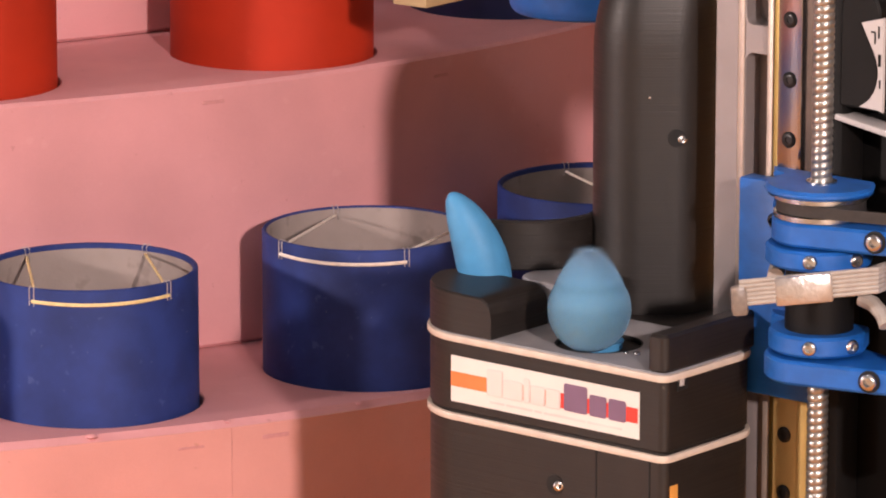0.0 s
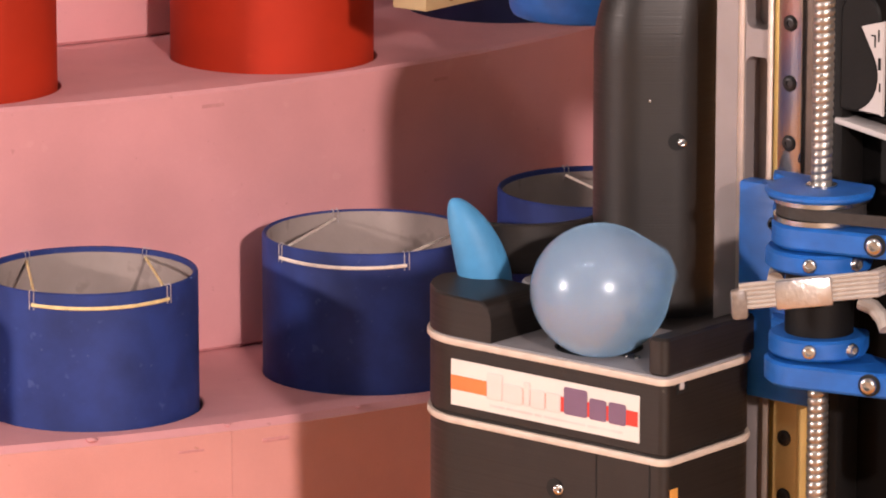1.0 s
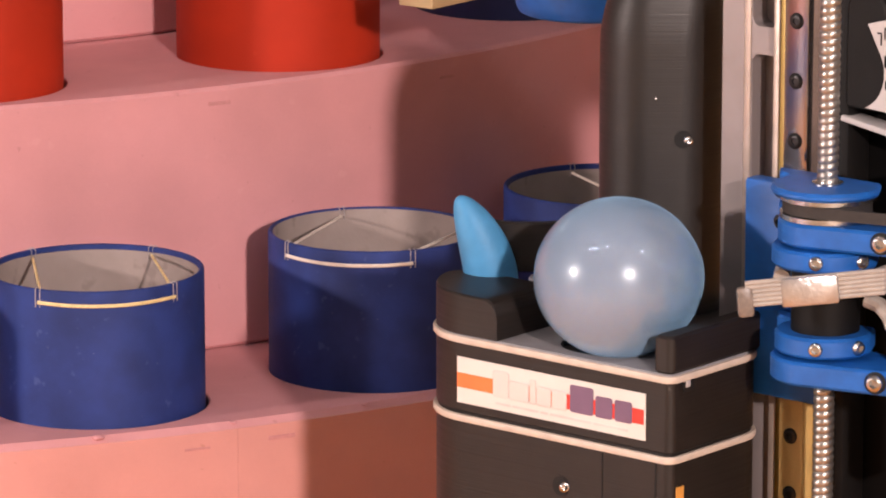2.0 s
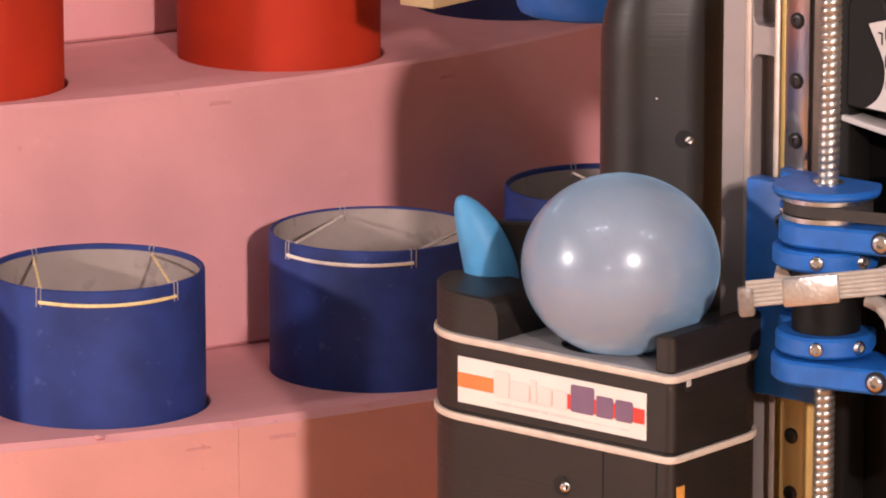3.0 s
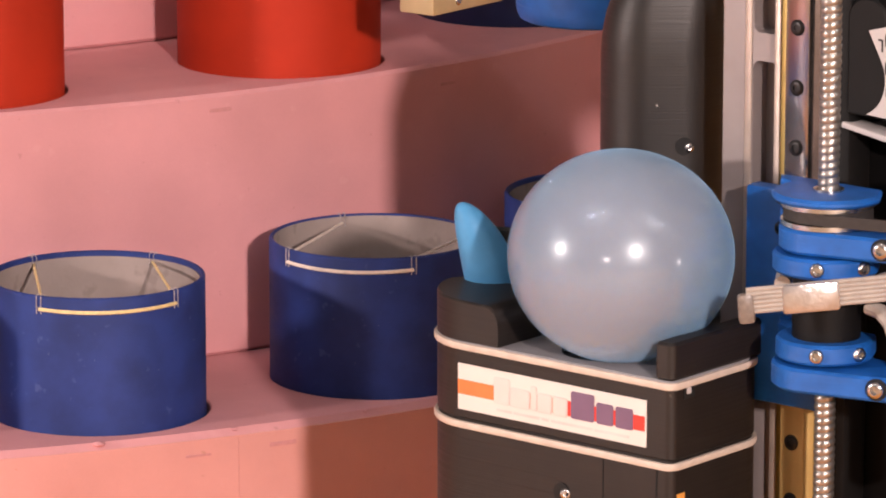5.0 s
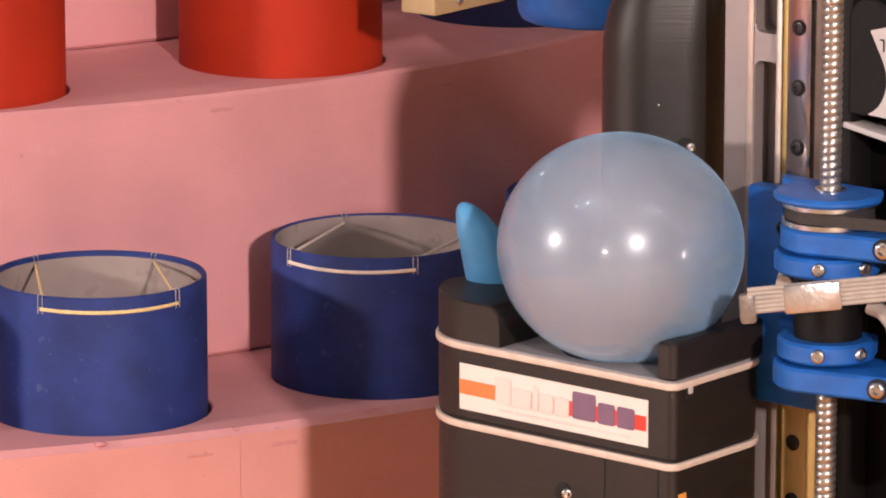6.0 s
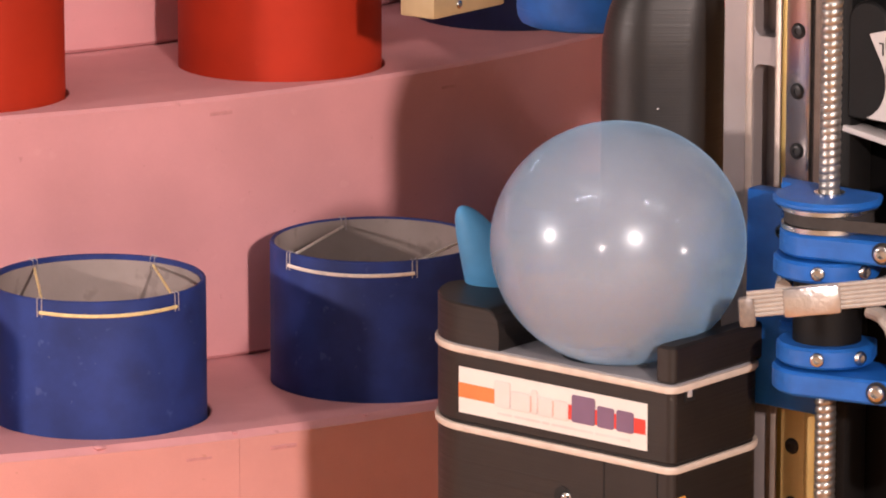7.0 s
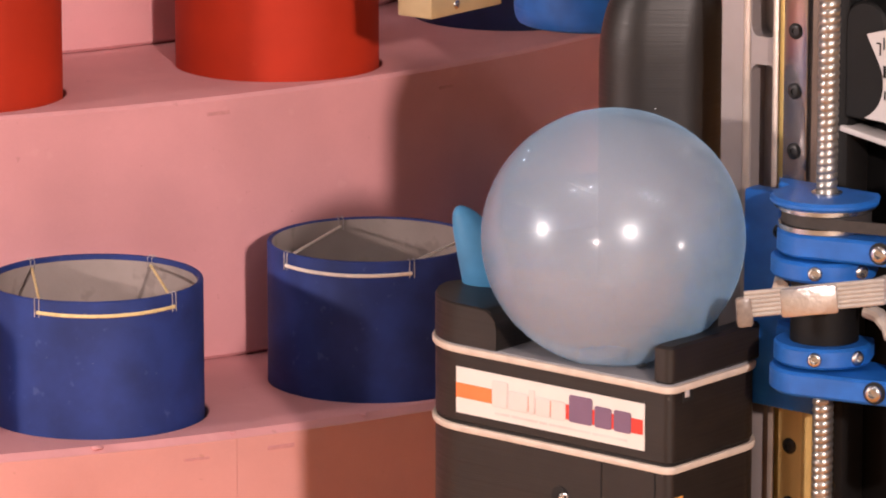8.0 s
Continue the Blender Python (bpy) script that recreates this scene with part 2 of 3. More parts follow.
    for rad, z in ((r, 0), (r, h * 0.45), (r * 0.88, h * 0.8), (r * 0.66, h)):
        rows.append([bm.verts.new((rad * math.cos(2 * math.pi * i / n), rad * math.sin(2 * math.pi * i / n), z)) for i in range(n)])
    for z in (h, h * 0.25):
        rows.append([bm.verts.new((hexr[i] * math.cos(2 * math.pi * i / n), hexr[i] * math.sin(2 * math.pi * i / n), z)) for i in range(n)])
    for a, b in zip(rows, rows[1:]):
        for i in range(n):
            j = (i + 1) % n
            bm.faces.new((a[i], a[j], b[j], b[i]))
    bm.faces.new(rows[0])
    bm.faces.new(rows[-1])
    return bm


# ---------------------------------------------------------------- hall
FLOOR = -0.0972


def hall():
    t, x0, x1, y0, y1, top = 0.1, -8, 8, -5, 9, 2.8
    solid("floor", box(x0, x1, y0, y1, FLOOR - t, FLOOR), CONCRETE, "pale beige floor boards of the playing field", kind="structure", smooth=False)
    solid("ceiling", box(x0, x1, y0, y1, top, top + t), CEIL_PAINT, "grey painted hall ceiling", kind="structure", smooth=False)
    solid("wall_west", box(x0 - t, x0, y0, y1, FLOOR, top), WALL_PAINT, "plain hall wall", kind="structure", smooth=False)
    solid("wall_east", box(x1, x1 + t, y0, y1, FLOOR, top), WALL_PAINT, "plain hall wall", kind="structure", smooth=False)
    solid("wall_south", box(x0, x1, y0 - t, y0, FLOOR, top), WALL_PAINT, "plain hall wall", kind="structure", smooth=False)
    solid("wall_north", box(x0, x1, y1, y1 + t, FLOOR, top), WALL_PAINT, "plain hall wall", kind="structure", smooth=False)
    # unseen orange patch, added to bounce warm light onto the lowest foam step
    solid("bounce_patch_orange", slab(rounded(-0.79, 1.2, 1.45, 3.3, (0.002,) * 4, 2), FLOOR + 0.0001, FLOOR + 0.0004, 0.0001), BOUNCE_ORANGE, "unseen orange floor patch throwing warm light on the foam", kind="structure")
    # unseen blue and red patches, added to tint what the rail reflects
    solid("mirrored_patch_blue", slab(rounded(-1.30, -0.80, 1.0, 2.15, (0.002,) * 4, 2), FLOOR + 0.0002, FLOOR + 0.0020, 0.0003), MIRRORED_BLUE, "unseen blue floor patch mirrored in the steel rail", kind="structure")
    solid("mirrored_patch_red", slab(rounded(-2.10, -1.302, 1.0, 2.15, (0.002,) * 4, 2), FLOOR + 0.0002, FLOOR + 0.0020, 0.0003), MIRRORED_RED, "unseen red floor patch mirrored in the steel rail", kind="structure")
    for x, y, turn in ((-1.45, 0.49, -4), (2.06, -0.04, -8), (-5.9, 1.15, -8), (5.4, -0.9, -8), (-3.7, 6.8, 40), (5.6, 8.2, -30)):
        lamp = thing("ceiling_light", "white fluorescent batten light fixed under the ceiling", "ceiling light", pose(x, y, top, 0, 0, turn), "ceiling lights")
        part("housing", box(-0.92, 0.92, -0.05, 0.05, -0.05, 0, 0.006), SIGN_WHITE, lamp)
        part("tube", lathe([(0.018, -0.88), (0.018, 0.88)], 16, m=pose(0, 0, -0.072, 0, 90, 0)), GLOW, lamp, "glowing fluorescent tube")


hall()

# ---------------------------------------------------------------- foam tiers
FOAM_SIZE = 1.15
AX, AY = -0.4439, 3.0096
TIER_A, TIER_B, TIER_C = 0.0385, 0.1719, 0.3053


def on_arc(radius, angle):
    a, radius = radians(angle), radius * FOAM_SIZE
    return AX + radius * math.sin(a), AY - radius * math.cos(a)


def foam_block(label, r_in, r_out, a0, a1, z1, holes=(), z0=FLOOR):
    steps = max(8, int((a1 - a0) * 1.2))
    outer = [on_arc(r_out, a0 + (a1 - a0) * i / steps) for i in range(steps + 1)]
    inner = [on_arc(r_in, a1 + (a0 - a1) * i / steps) for i in range(steps + 1)]
    loops = [circle(on_arc(r, a)[0] + 0.0008, on_arc(r, a)[1] + 0.0003, 0.0528, 64, True) for r, a in holes]
    return solid("foam_step", slab(outer + inner, z0, z1, 0.0030 if z0 == FLOOR else 0.0018, loops), FOAM, label, "foam step", group="curved foam steps")


CUPS_A = ((0.6205, 10.9), (0.6205, 22.86), (0.6235, 34.8), (0.6245, 47.06))
CUPS_B = ((0.507, 20.39), (0.5085, 37.84), (0.500, 56.5))
FOAM_LOW = foam_block("lowest pink foam step with holes holding blue drums", 0.5545, 0.676, -25, 95, TIER_A, CUPS_A)
FOAM_MID = foam_block("middle pink foam step with holes holding red drums", 0.4320, 0.561, -25, 95, TIER_B, CUPS_B, TIER_A + 0.0004)
core = [on_arc(0.5535, -25 + i) for i in range(121)] + [on_arc(0.4420, 95 - i) for i in range(121)]
part("core", slab(core, FLOOR, TIER_A + 0.0003, 0.0010), FOAM, FOAM_MID, "recessed foam core")
FOAM_TOP = foam_block("top pink foam step behind the red drums", 0.32, 0.439, -25, 95, TIER_C, (), TIER_B + 0.0004)
core = [on_arc(0.4310, -25 + i) for i in range(121)] + [on_arc(0.3210, 95 - i) for i in range(121)]
part("core", slab(core, FLOOR, TIER_B + 0.0003, 0.0010), FOAM, FOAM_TOP, "recessed foam core")


# ---------------------------------------------------------------- drums
def drum(label, mat, cx, cy, z, rise, cord=None, front=(), back=(), group="card drums in the foam", fold=0.0026):
    """A card drum sunk 30 mm into the foam; rise is its height above the foam."""
    R, T, low = 0.0520, 0.0022, -0.034
    d = thing("card_drum", label, "drum", pose(cx, cy, z), group)
    part("wall", lathe([(R, low), (R, rise - 0.0012), (R - 0.0003, rise - 0.0005), (R - 0.0009, rise), (R - T + 0.0008, rise), (R - T + 0.0002, rise - 0.0004), (R - T, rise - fold + 0.0002), (R - T, low)], 96, True), mat, d)
    part("lining", lathe([(R - T - 0.0001, low + 0.003), (R - T - 0.0001, rise - fold), (R - T - 0.0006, rise - fold), (R - T - 0.0006, low + 0.003)], 96, True), LINING, d, "grey-brown card lining")
    part("base", lathe([(R - T - 0.0007, low), (R - T - 0.0007, low + 0.003)], 64), LINING, d)
    if cord:
        zf = rise - 0.0062
        a0, a1 = math.asin(front[0]), math.asin(front[1])
        pts = []
        for i in range(25):
            a = a0 + (a1 - a0) * i / 24
            sag = -0.0006 * math.sin(math.pi * i / 24)
            pts.append(((R + 0.0006) * math.sin(a), -(R + 0.0006) * math.cos(a), zf + sag))
        part("front_cord", tube(pts, 0.0009, 8, 0.6), cord, d, "stretched elastic cord")
        for f, b in zip(front, back):
            pf = Vector(((R - T) * f, -(R - T) * math.sqrt(1 - f * f), rise - 0.0018))
            pb = Vector(((R - T) * b, (R - T) * math.sqrt(1 - b * b), rise - 0.0042))
            part("cross_cord", tube([pf.lerp(pb, k / 6) for k in range(7)], 0.0007), cord, d, "stretched elastic cord")
            for k, s, deep in ((f, -1, 0.0085), (b, 1, 0.0060)):
                c = math.sqrt(1 - k * k)
                o = Vector((k, s * c, 0))
                side = Vector((-s * c, k, 0)) * 0.0012
                for w in (-1, 1):
                    loop = [o * (R + 0.0005) + side * w + Vector((0, 0, rise - (deep if s < 0 else 0.002))), o * (R + 0.0004) + side * w + Vector((0, 0, rise)),
                            o * (R - T / 2) + side * w + Vector((0, 0, rise + 0.0007)), o * (R - T - 0.0009) + side * w + Vector((0, 0, rise - 0.0005)), o * (R - T - 0.0009) + side * w + Vector((0, 0, rise - deep))]
                    part("clear_loop", tube(loop, 0.00025, 6), CLEAR_LOOP, d, "clear plastic loop over the rim")
    return d


def drums():
    xy = [on_arc(*p) for p in CUPS_A]
    drum("blue card drum standing in the foam step", BLUE_CARD, *xy[0], TIER_A, 0.0661)
    xy = xy[1:]
    drum("blue card drum with yellow elastic cord, in the foam", BLUE_CARD, *xy[0], TIER_A, 0.0661, YELLOW_BAND, (-0.455, 0.76), (-0.66, 0.49))
    drum("blue card drum with white elastic cord, half in shade", BLUE_CARD, *xy[1], TIER_A, 0.0696, WHITE_BAND, (-0.80, 0.37), (-0.34, 0.92), fold=0.0009)
    drum("blue card drum in deep shade behind the column", BLUE_CARD, *xy[2], TIER_A, 0.0707, WHITE_BAND, (0.35, 0.90), (-0.32, 0.30))
    xy = [on_arc(*p) for p in CUPS_B]
    drum("red card drum standing in the foam step", RED_CARD, *xy[0], TIER_B, 0.0690)
    drum("red card drum standing in the foam step", RED_CARD, *xy[1], TIER_B, 0.0690)
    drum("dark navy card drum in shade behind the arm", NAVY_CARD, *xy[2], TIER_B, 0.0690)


drums()


def foam_marks():
    """Dents and the joint between two foam boards, on the upright faces."""
    for host, radius, angle, z, w, h in ((FOAM_MID, 0.561, 31.02, 0.1636, 0.0125, 0.0018), (FOAM_MID, 0.561, 43.62, 0.1605, 0.0100, 0.0016),
                                         (FOAM_LOW, 0.677, 24.88, 0.0280, 0.0130, 0.0012), (FOAM_LOW, 0.677, 28.10, 0.0289, 0.0140, 0.0020)):
        x, y = on_arc(radius, angle)
        part("dent", box(-w / 2, w / 2, -0.0003, 0.004, -h / 2, h / 2, 0.0002), FOAM_MARK, host, "shallow grey dent", pose(x, y, z, 0, 0, angle))
    for angle, size in ((21.3, 0.0030), (26.35, 0.0018), (31.5, 0.0015)):
        x, y = on_arc(0.6745, angle)
        bm = bmesh.new()
        bmesh.ops.create_icosphere(bm, subdivisions=2, radius=size)
        for v in bm.verts:
            v.co *= 1 + 0.35 * noise.noise(v.co * 900)
            v.co.z *= 0.45
        part("chip", bm, FOAM, FOAM_LOW, "crumbled foam chip", pose(x, y, TIER_A - 0.0004))
    # facing boards on the lowest upright face, meeting in a hairline joint
    for a0, a1 in ((-24.9, 26.391), (26.404, 94.9)):
        n = int((a1 - a0) * 1.2)
        ring = [on_arc(0.6770, a0 + (a1 - a0) * i / n) for i in range(n + 1)] + [on_arc(0.6762, a1 + (a0 - a1) * i / n) for i in range(n + 1)]
        part("facing_board", slab(ring, FLOOR + 0.0005, TIER_A - 0.0028, 0.0003), FOAM_BOUNCE, FOAM_LOW, "foam facing board coloured with warm bounce light")


foam_marks()

# ---------------------------------------------------------------- robot: balloon inflator
RX, RY, RZ = 0.09173, 1.98715, 0.14151
ROBOT = pose(RX, RY, RZ, 0, 0, -40)
MM = 0.001


def inflator():
    r = thing("balloon_inflator", "black printed robot module that blows up two balloons", "robot module", ROBOT)
    outline = rounded(-0.1405, 0.0, 0.0, 0.068, (0.030, 0.004, 0.018, 0.030), 10)
    part("lower_body", slab(outline, FLOOR - RZ + 0.0005, -0.0335, 0.0008), BLACK_PRINT, r)
    inner = rounded(-0.1395, -0.001, 0.001, 0.067, (0.029, 0.003, 0.017, 0.029), 10)
    part("groove_filler", slab(inner, -0.0336, -0.0314, 0.0002), BLACK_PRINT, r)
    part("middle_body", slab(outline, -0.0315, 0.0, 0.0008), BLACK_PRINT, r)
    part("lower_band", band(outline, -0.0338, 0.0014, 0.0013), BAND_CREAM, r, "cream rubber band")
    part("upper_band", band(outline, 0.0000, 0.0014, 0.0013), BAND_CREAM, r, "cream rubber band")
    top = rounded(-0.1400, -0.0005, 0.0005, 0.0675, (0.0295, 0.0035, 0.0180, 0.0295), 10)
    deck = rounded(-0.135, -0.0375, 0.0695, 0.140, (0.004,) * 4, 4)
    part("rear_deck", slab(deck, FLOOR - RZ + 0.0005, 0.0006, 0.001), BLACK_PRINT, r)
    hole = circle(-0.0545, 0.0258, 0.0185, 40, True)
    part("top_plate", slab(top, 0.0001, 0.0020, 0.0004, [hole]), PLATE_GREY, r, "grey top plate with a round hole")
    part("hole_liner", lathe([(0.0186, -0.012), (0.0186, 0.0019), (0.0176, 0.0019), (0.0176, -0.012)], 40, True, pose(-0.0545, 0.0258, 0)), DARK_HOLE, r)
    # parapets
    # the end wall follows the round end of the body and rolls over at its free end
    x0, x1, turn_r, roll = -0.1405, -0.0915, 0.030, 0.0075
    bm, rings = bmesh.new(), []
    for i in range(41):
        u = i / 40
        x = x0 + 0.0004 + (x1 - x0 - 0.0004) * (u * u * (3 - 2 * u) * 0.5 + u * 0.5)
        e = max(0.0, x0 + turn_r - x)
        front = turn_r - math.sqrt(max(0.0, turn_r ** 2 - e ** 2)) if e else 0.0
        back = 0.038 - (0.012 - math.sqrt(max(0.0, 0.012 ** 2 - max(0.0, x0 + 0.012 - x) ** 2)))
        e = max(0.0, x - (x1 - roll))
        high = 0.0200 - 0.0010 * u - (roll - math.sqrt(max(0.0, roll ** 2 - e ** 2)))
        rings.append([bm.verts.new(p) for p in ((x, front, 0.0021), (x, front, high - 0.0008), (x, front + 0.0008, high), (x, back - 0.0008, high), (x, back, high - 0.0008), (x, back, 0.0021))])
    for p, q in zip(rings, rings[1:]):
        for k in range(6):
            l = (k + 1) % 6
            bm.faces.new((p[k], p[l], q[l], q[k]))
    bm.faces.new(rings[0])
    bm.faces.new(rings[-1])
    part("end_wall", bm, BLACK_PRINT, r)
    right = rounded(-0.0090, 0.0, 0.0, 0.068, (0.0015, 0.0035, 0.0070, 0.0010), 8)
    part("corner_wall", slab(right, 0.0021, 0.0180, 0.0012), BLACK_PRINT, r)
    # second level behind the balloons
    shelf = rounded(-0.113, -0.080, 0.0395, 0.0690, (0.012, 0.012, 0.004, 0.004), 8)
    part("rear_shelf", slab(shelf, 0.0021, 0.0190, 0.0006), PLATE_GREY, r, "grey shelf with a bright edge")
    # curved wall round the rear of the second balloon's hole
    arc = [(0.036 * math.sin(radians(k)), 0.020 - 0.036 * math.cos(radians(k))) for k in range(-52, 66, 4)]
    arc += [(0.032 * math.sin(radians(k)), 0.020 - 0.032 * math.cos(radians(k))) for k in range(64, -54, -4)]
    bm = slab(arc, 0.0191, 0.0405, 0.0008)
    bm.transform(pose(-0.1250, 0.0633, 0, 0, 0, 40))
    part("rear_wall", bm, BLACK_PRINT, r)
    # column, its broad side turned to the field
    bm, rings = bmesh.new(), []
    for shrink, z in [(0.0, 0.0007), (0.0, 0.113)] + [(0.0165 * (1 - math.cos(radians(5 * k))), 0.113 + 0.041 * math.sin(radians(5 * k))) for k in range(1, 17)]:
        pts = rounded(-0.0262 + shrink * 1.3, 0.0266 - shrink * 0.3, -0.0205 + shrink * 0.7, 0.0205 - shrink, (max(0.0030, 0.0203 - shrink),) * 4, 14)
        rings.append([bm.verts.new((x, y, z)) for x, y in pts])
    for p, q in zip(rings, rings[1:]):
        for k in range(len(p)):
            l = (k + 1) % len(p)
            bm.faces.new((p[k], p[l], q[l], q[k]))
    bm.faces.new(rings[0])
    bm.faces.new(rings[-1])
    column = part("column", bm, COLUMN_PRINT, r, "ribbed black printed column", pose(-0.0832, 0.0997, 0, 0, 0, 40))
    part("screw_hole", lathe([(0.0038, -0.004), (0.0038, 0.0004)], 24, m=pose(0.0086, -0.0204, 0.0775, 90, 0, 7)), DARK_HOLE, column)
    part("screw", screw_head(0.0021, 0.0014), STEEL, column, "steel screw", pose(0.0107, -0.0203, 0.0770, 90, 0, 14))
    part("speck", screw_head(0.0006, 0.0003), STEEL, column, "", pose(-0.0030, -0.0206, 0.0950, 90, 0, 0))
    # two small heads made up to give the plate its glint
    part("screw", screw_head(0.0016, 0.0009), STEEL, r, "steel screw", pose(-0.0300, 0.0200, 0.0021))
    part("screw", screw_head(0.0010, 0.0007), STEEL, r, "steel screw", pose(-0.0345, 0.0185, 0.0021))
    # seams, screw holes, tape
    part("seam", box(-0.0356, -0.0350, -0.0003, 0.003, -0.16, -0.0356), DARK_HOLE, r)
    part("seam", box(-0.0079, -0.0073, -0.0003, 0.003, -0.16, -0.0356), DARK_HOLE, r)
    for x, z in ((-0.0568, -0.0540),):
        part("screw_hole", lathe([(0.0042, 0), (0.0042, 0.0004)], 24, m=pose(x, -0.0002, z, 90, 0, 0)), DARK_HOLE, r)
        part("screw", screw_head(0.0024, 0.0015), STEEL, r, "steel screw", pose(x + 0.0022, -0.0004, z, 90, 0, 40))
    part("tape", box(0.0001, 0.0005, 0.0035, 0.0085, -0.060, -0.0455), ORANGE_TAPE, r, "orange tape patch")
    # proud near-black box stands in for the shade inside a notch
    part("dark_notch", box(-0.0002, 0.0008, 0.0075, 0.0145, -0.0062, -0.0018, 0.0003), DARK_HOLE, r)
    part("stub", box(0.0006, 0.0014, 0.0085, 0.0112, -0.0042, -0.0014, 0.0003), SIGN_WHITE, r, "pale plastic stub")
    # sticker
    s = part("sticker", box(-0.1126, -0.0128, -0.0005, -0.0001, -0.0272, -0.0074), STICKER, r, "white sponsor sticker with an orange and red stripe")
    part("stripe", box(-0.1125, -0.0600, -0.0007, -0.0005, -0.0205, -0.0142), STRIPE_ORANGE, s)
    part("stripe", box(-0.0600, -0.0135, -0.0007, -0.0005, -0.0205, -0.0142), STRIPE_RED, s)
    def mark(x, w, h, mat, rise=0.0, lift=0.0):
        bm = slab(rounded(x, x + w, -0.0212 + rise, -0.0212 + rise + h, (0.0011,) * 4, 5), 0.0007 + lift, 0.0009 + lift, 0.00004)
        bm.transform(pose(0, 0, 0, 90, 0, 0))
        part("wordmark_shape", bm, mat, s)

    for x, w, h in ((-0.0925, 0.0078, 0.0108), (-0.0838, 0.0098, 0.0076), (-0.0728, 0.0026, 0.0100), (-0.0692, 0.0070, 0.0076), (-0.0610, 0.0070, 0.0076)):
        mark(x - 0.0004, w + 0.0008, h + 0.0006, MARK_GREY, -0.0003)
        mark(x, w, h, MARK_WHITE, 0.0, 0.0002)
    for x, w, h in ((-0.0518, 0.0122, 0.0116), (-0.0384, 0.0088, 0.0090), (-0.0284, 0.0090, 0.0090)):
        mark(x, w, h, MARK_PURPLE)
    for x, w in ((-0.0915, 0.008), (-0.0825, 0.014), (-0.0675, 0.004), (-0.0625, 0.022), (-0.0395, 0.018)):
        part("tagline_bar", box(x, x + w, -0.0007, -0.0005, -0.0248, -0.0237), MARK_GREY, s)
    return r


inflator()


# ---------------------------------------------------------------- robot: lift frame
def lift_frame():
    f = thing("lift_frame", "aluminium lift frame with a steel linear rail", "lift frame", ROBOT)
    z0, z1 = FLOOR - RZ + 0.0005, 0.28
    slots = []
    for a, b in ((0.010, 0.121), (0.133, 0.225)):
        slots.append(list(reversed(rounded(-0.0208, -0.0078, a, b, (0.0039, 0.0039, 0.0039, 0.0039), 8))))
    bm = slab(rounded(-0.0367, -0.0066, -0.020, z1, (0.0005,) * 4, 2), -0.010, 0.0, 0.0008, slots)
    bm.transform(pose(0, 0.080, 0, 90, 0, 0))
    part("side_plate", bm, ALU, f, "slotted pale aluminium plate")
    part("machined_edge", box(-0.0245, -0.0211, 0.0794, 0.0799, -0.020, z1, 0.0002), ALU_RAW, f, "bright machined edge")
    part("slot_back", box(-0.0360, -0.0068, 0.0902, 0.0940, -0.020, z1, 0.0004), ALU, f)
    part("lower_plate", box(-0.0220, -0.0118, 0.0800, 0.0900, z0, -0.0204, 0.0006), ALU, f)
    part("backing_plate", box(-0.0065, 0.019, 0.0782, 0.086, z0, z1, 0.0006), ALU_RAW, f)
    part("brass_strip", box(-0.0028, 0.0016, 0.0752, 0.0781, z0, z1, 0.0003), BRASS, f, "brass strip beside the rail")
    part("steel_strip", box(-0.0064, -0.0033, 0.0752, 0.0781, z0, z1, 0.0004), ALU_RAW, f, "bright bare metal strip")
    rail = part("rail", box(0.0030, 0.0150, 0.0700, 0.0781, 0.0301, z1, 0.0005), RAIL_STEEL, f, "ground steel linear rail")
    low_rail = part("lower_rail", box(0.0030, 0.0150, 0.0700, 0.0781, z0, 0.0299, 0.0005), RAIL_REFLECTION, f, "lower steel rail with a gold reflection painted on")
    part("lower_backing", box(0.0152, 0.0188, 0.0772, 0.0781, z0, 0.0299, 0.0003), RAIL_REFLECTION, f, "metal strip with a gold reflection painted on")
    k = -13
    while 0.1144 + k * 0.025 < z1:
        z = 0.1144 + k * 0.025
        part("counterbore", lathe([(0.0034, 0), (0.0034, 0.0003)], 28, m=pose(0.009, 0.0700, z, 90, 0, 0)), DARK_HOLE, rail if z > 0.03 else low_rail)
        part("bolt", screw_head(0.0029, 0.0008), BOLT_BLACK, rail if z > 0.03 else low_rail, "black socket bolt", pose(0.009, 0.0698, z, 90, 0, 0))
        k += 1
    return f


def lead_screw():
    bm = bmesh.new()
    n, pitch, R = 20, 0.0032, 0.0044
    z0, z1 = FLOOR - RZ + 0.001, 0.24
    rows = []
    per = 10
    turns = int((z1 - z0) / pitch * per)
    # rows of rings; the thread's depth follows height and angle
    for i in range(turns + 1):
        z = z0 + (z1 - z0) * i / turns
        ring = []
        for k in range(n):
            a = 2 * math.pi * k / n
            ph = (z / pitch - k / n) % 1.0
            d = 0.0007 * (1 - math.sin(math.pi * ph) ** 0.6)
            ring.append(bm.verts.new(((R - d) * math.cos(a), (R - d) * math.sin(a), z)))
        rows.append(ring)
    for a, b in zip(rows, rows[1:]):
        for k in range(n):
            l = (k + 1) % n
            bm.faces.new((a[k], a[l], b[l], b[k]))
    bm.faces.new(rows[0])
    bm.faces.new(rows[-1])
    s = solid("lead_screw", bm, SCREW_STEEL, "polished steel lead screw standing upright beside the rail", "lead screw", at=ROBOT @ pose(0.0437, 0.045, 0))
    return s


def carriage():
    c = thing("carriage_bracket", "bright blue printed bracket riding on the rail", "bracket", ROBOT)
    sx, sy = 0.0437, 0.045
    part("slab", box(-0.0090, 0.0300, 0.0600, 0.0690, -0.0175, 0.0735, 0.0015), BLUE_PRINT, c)

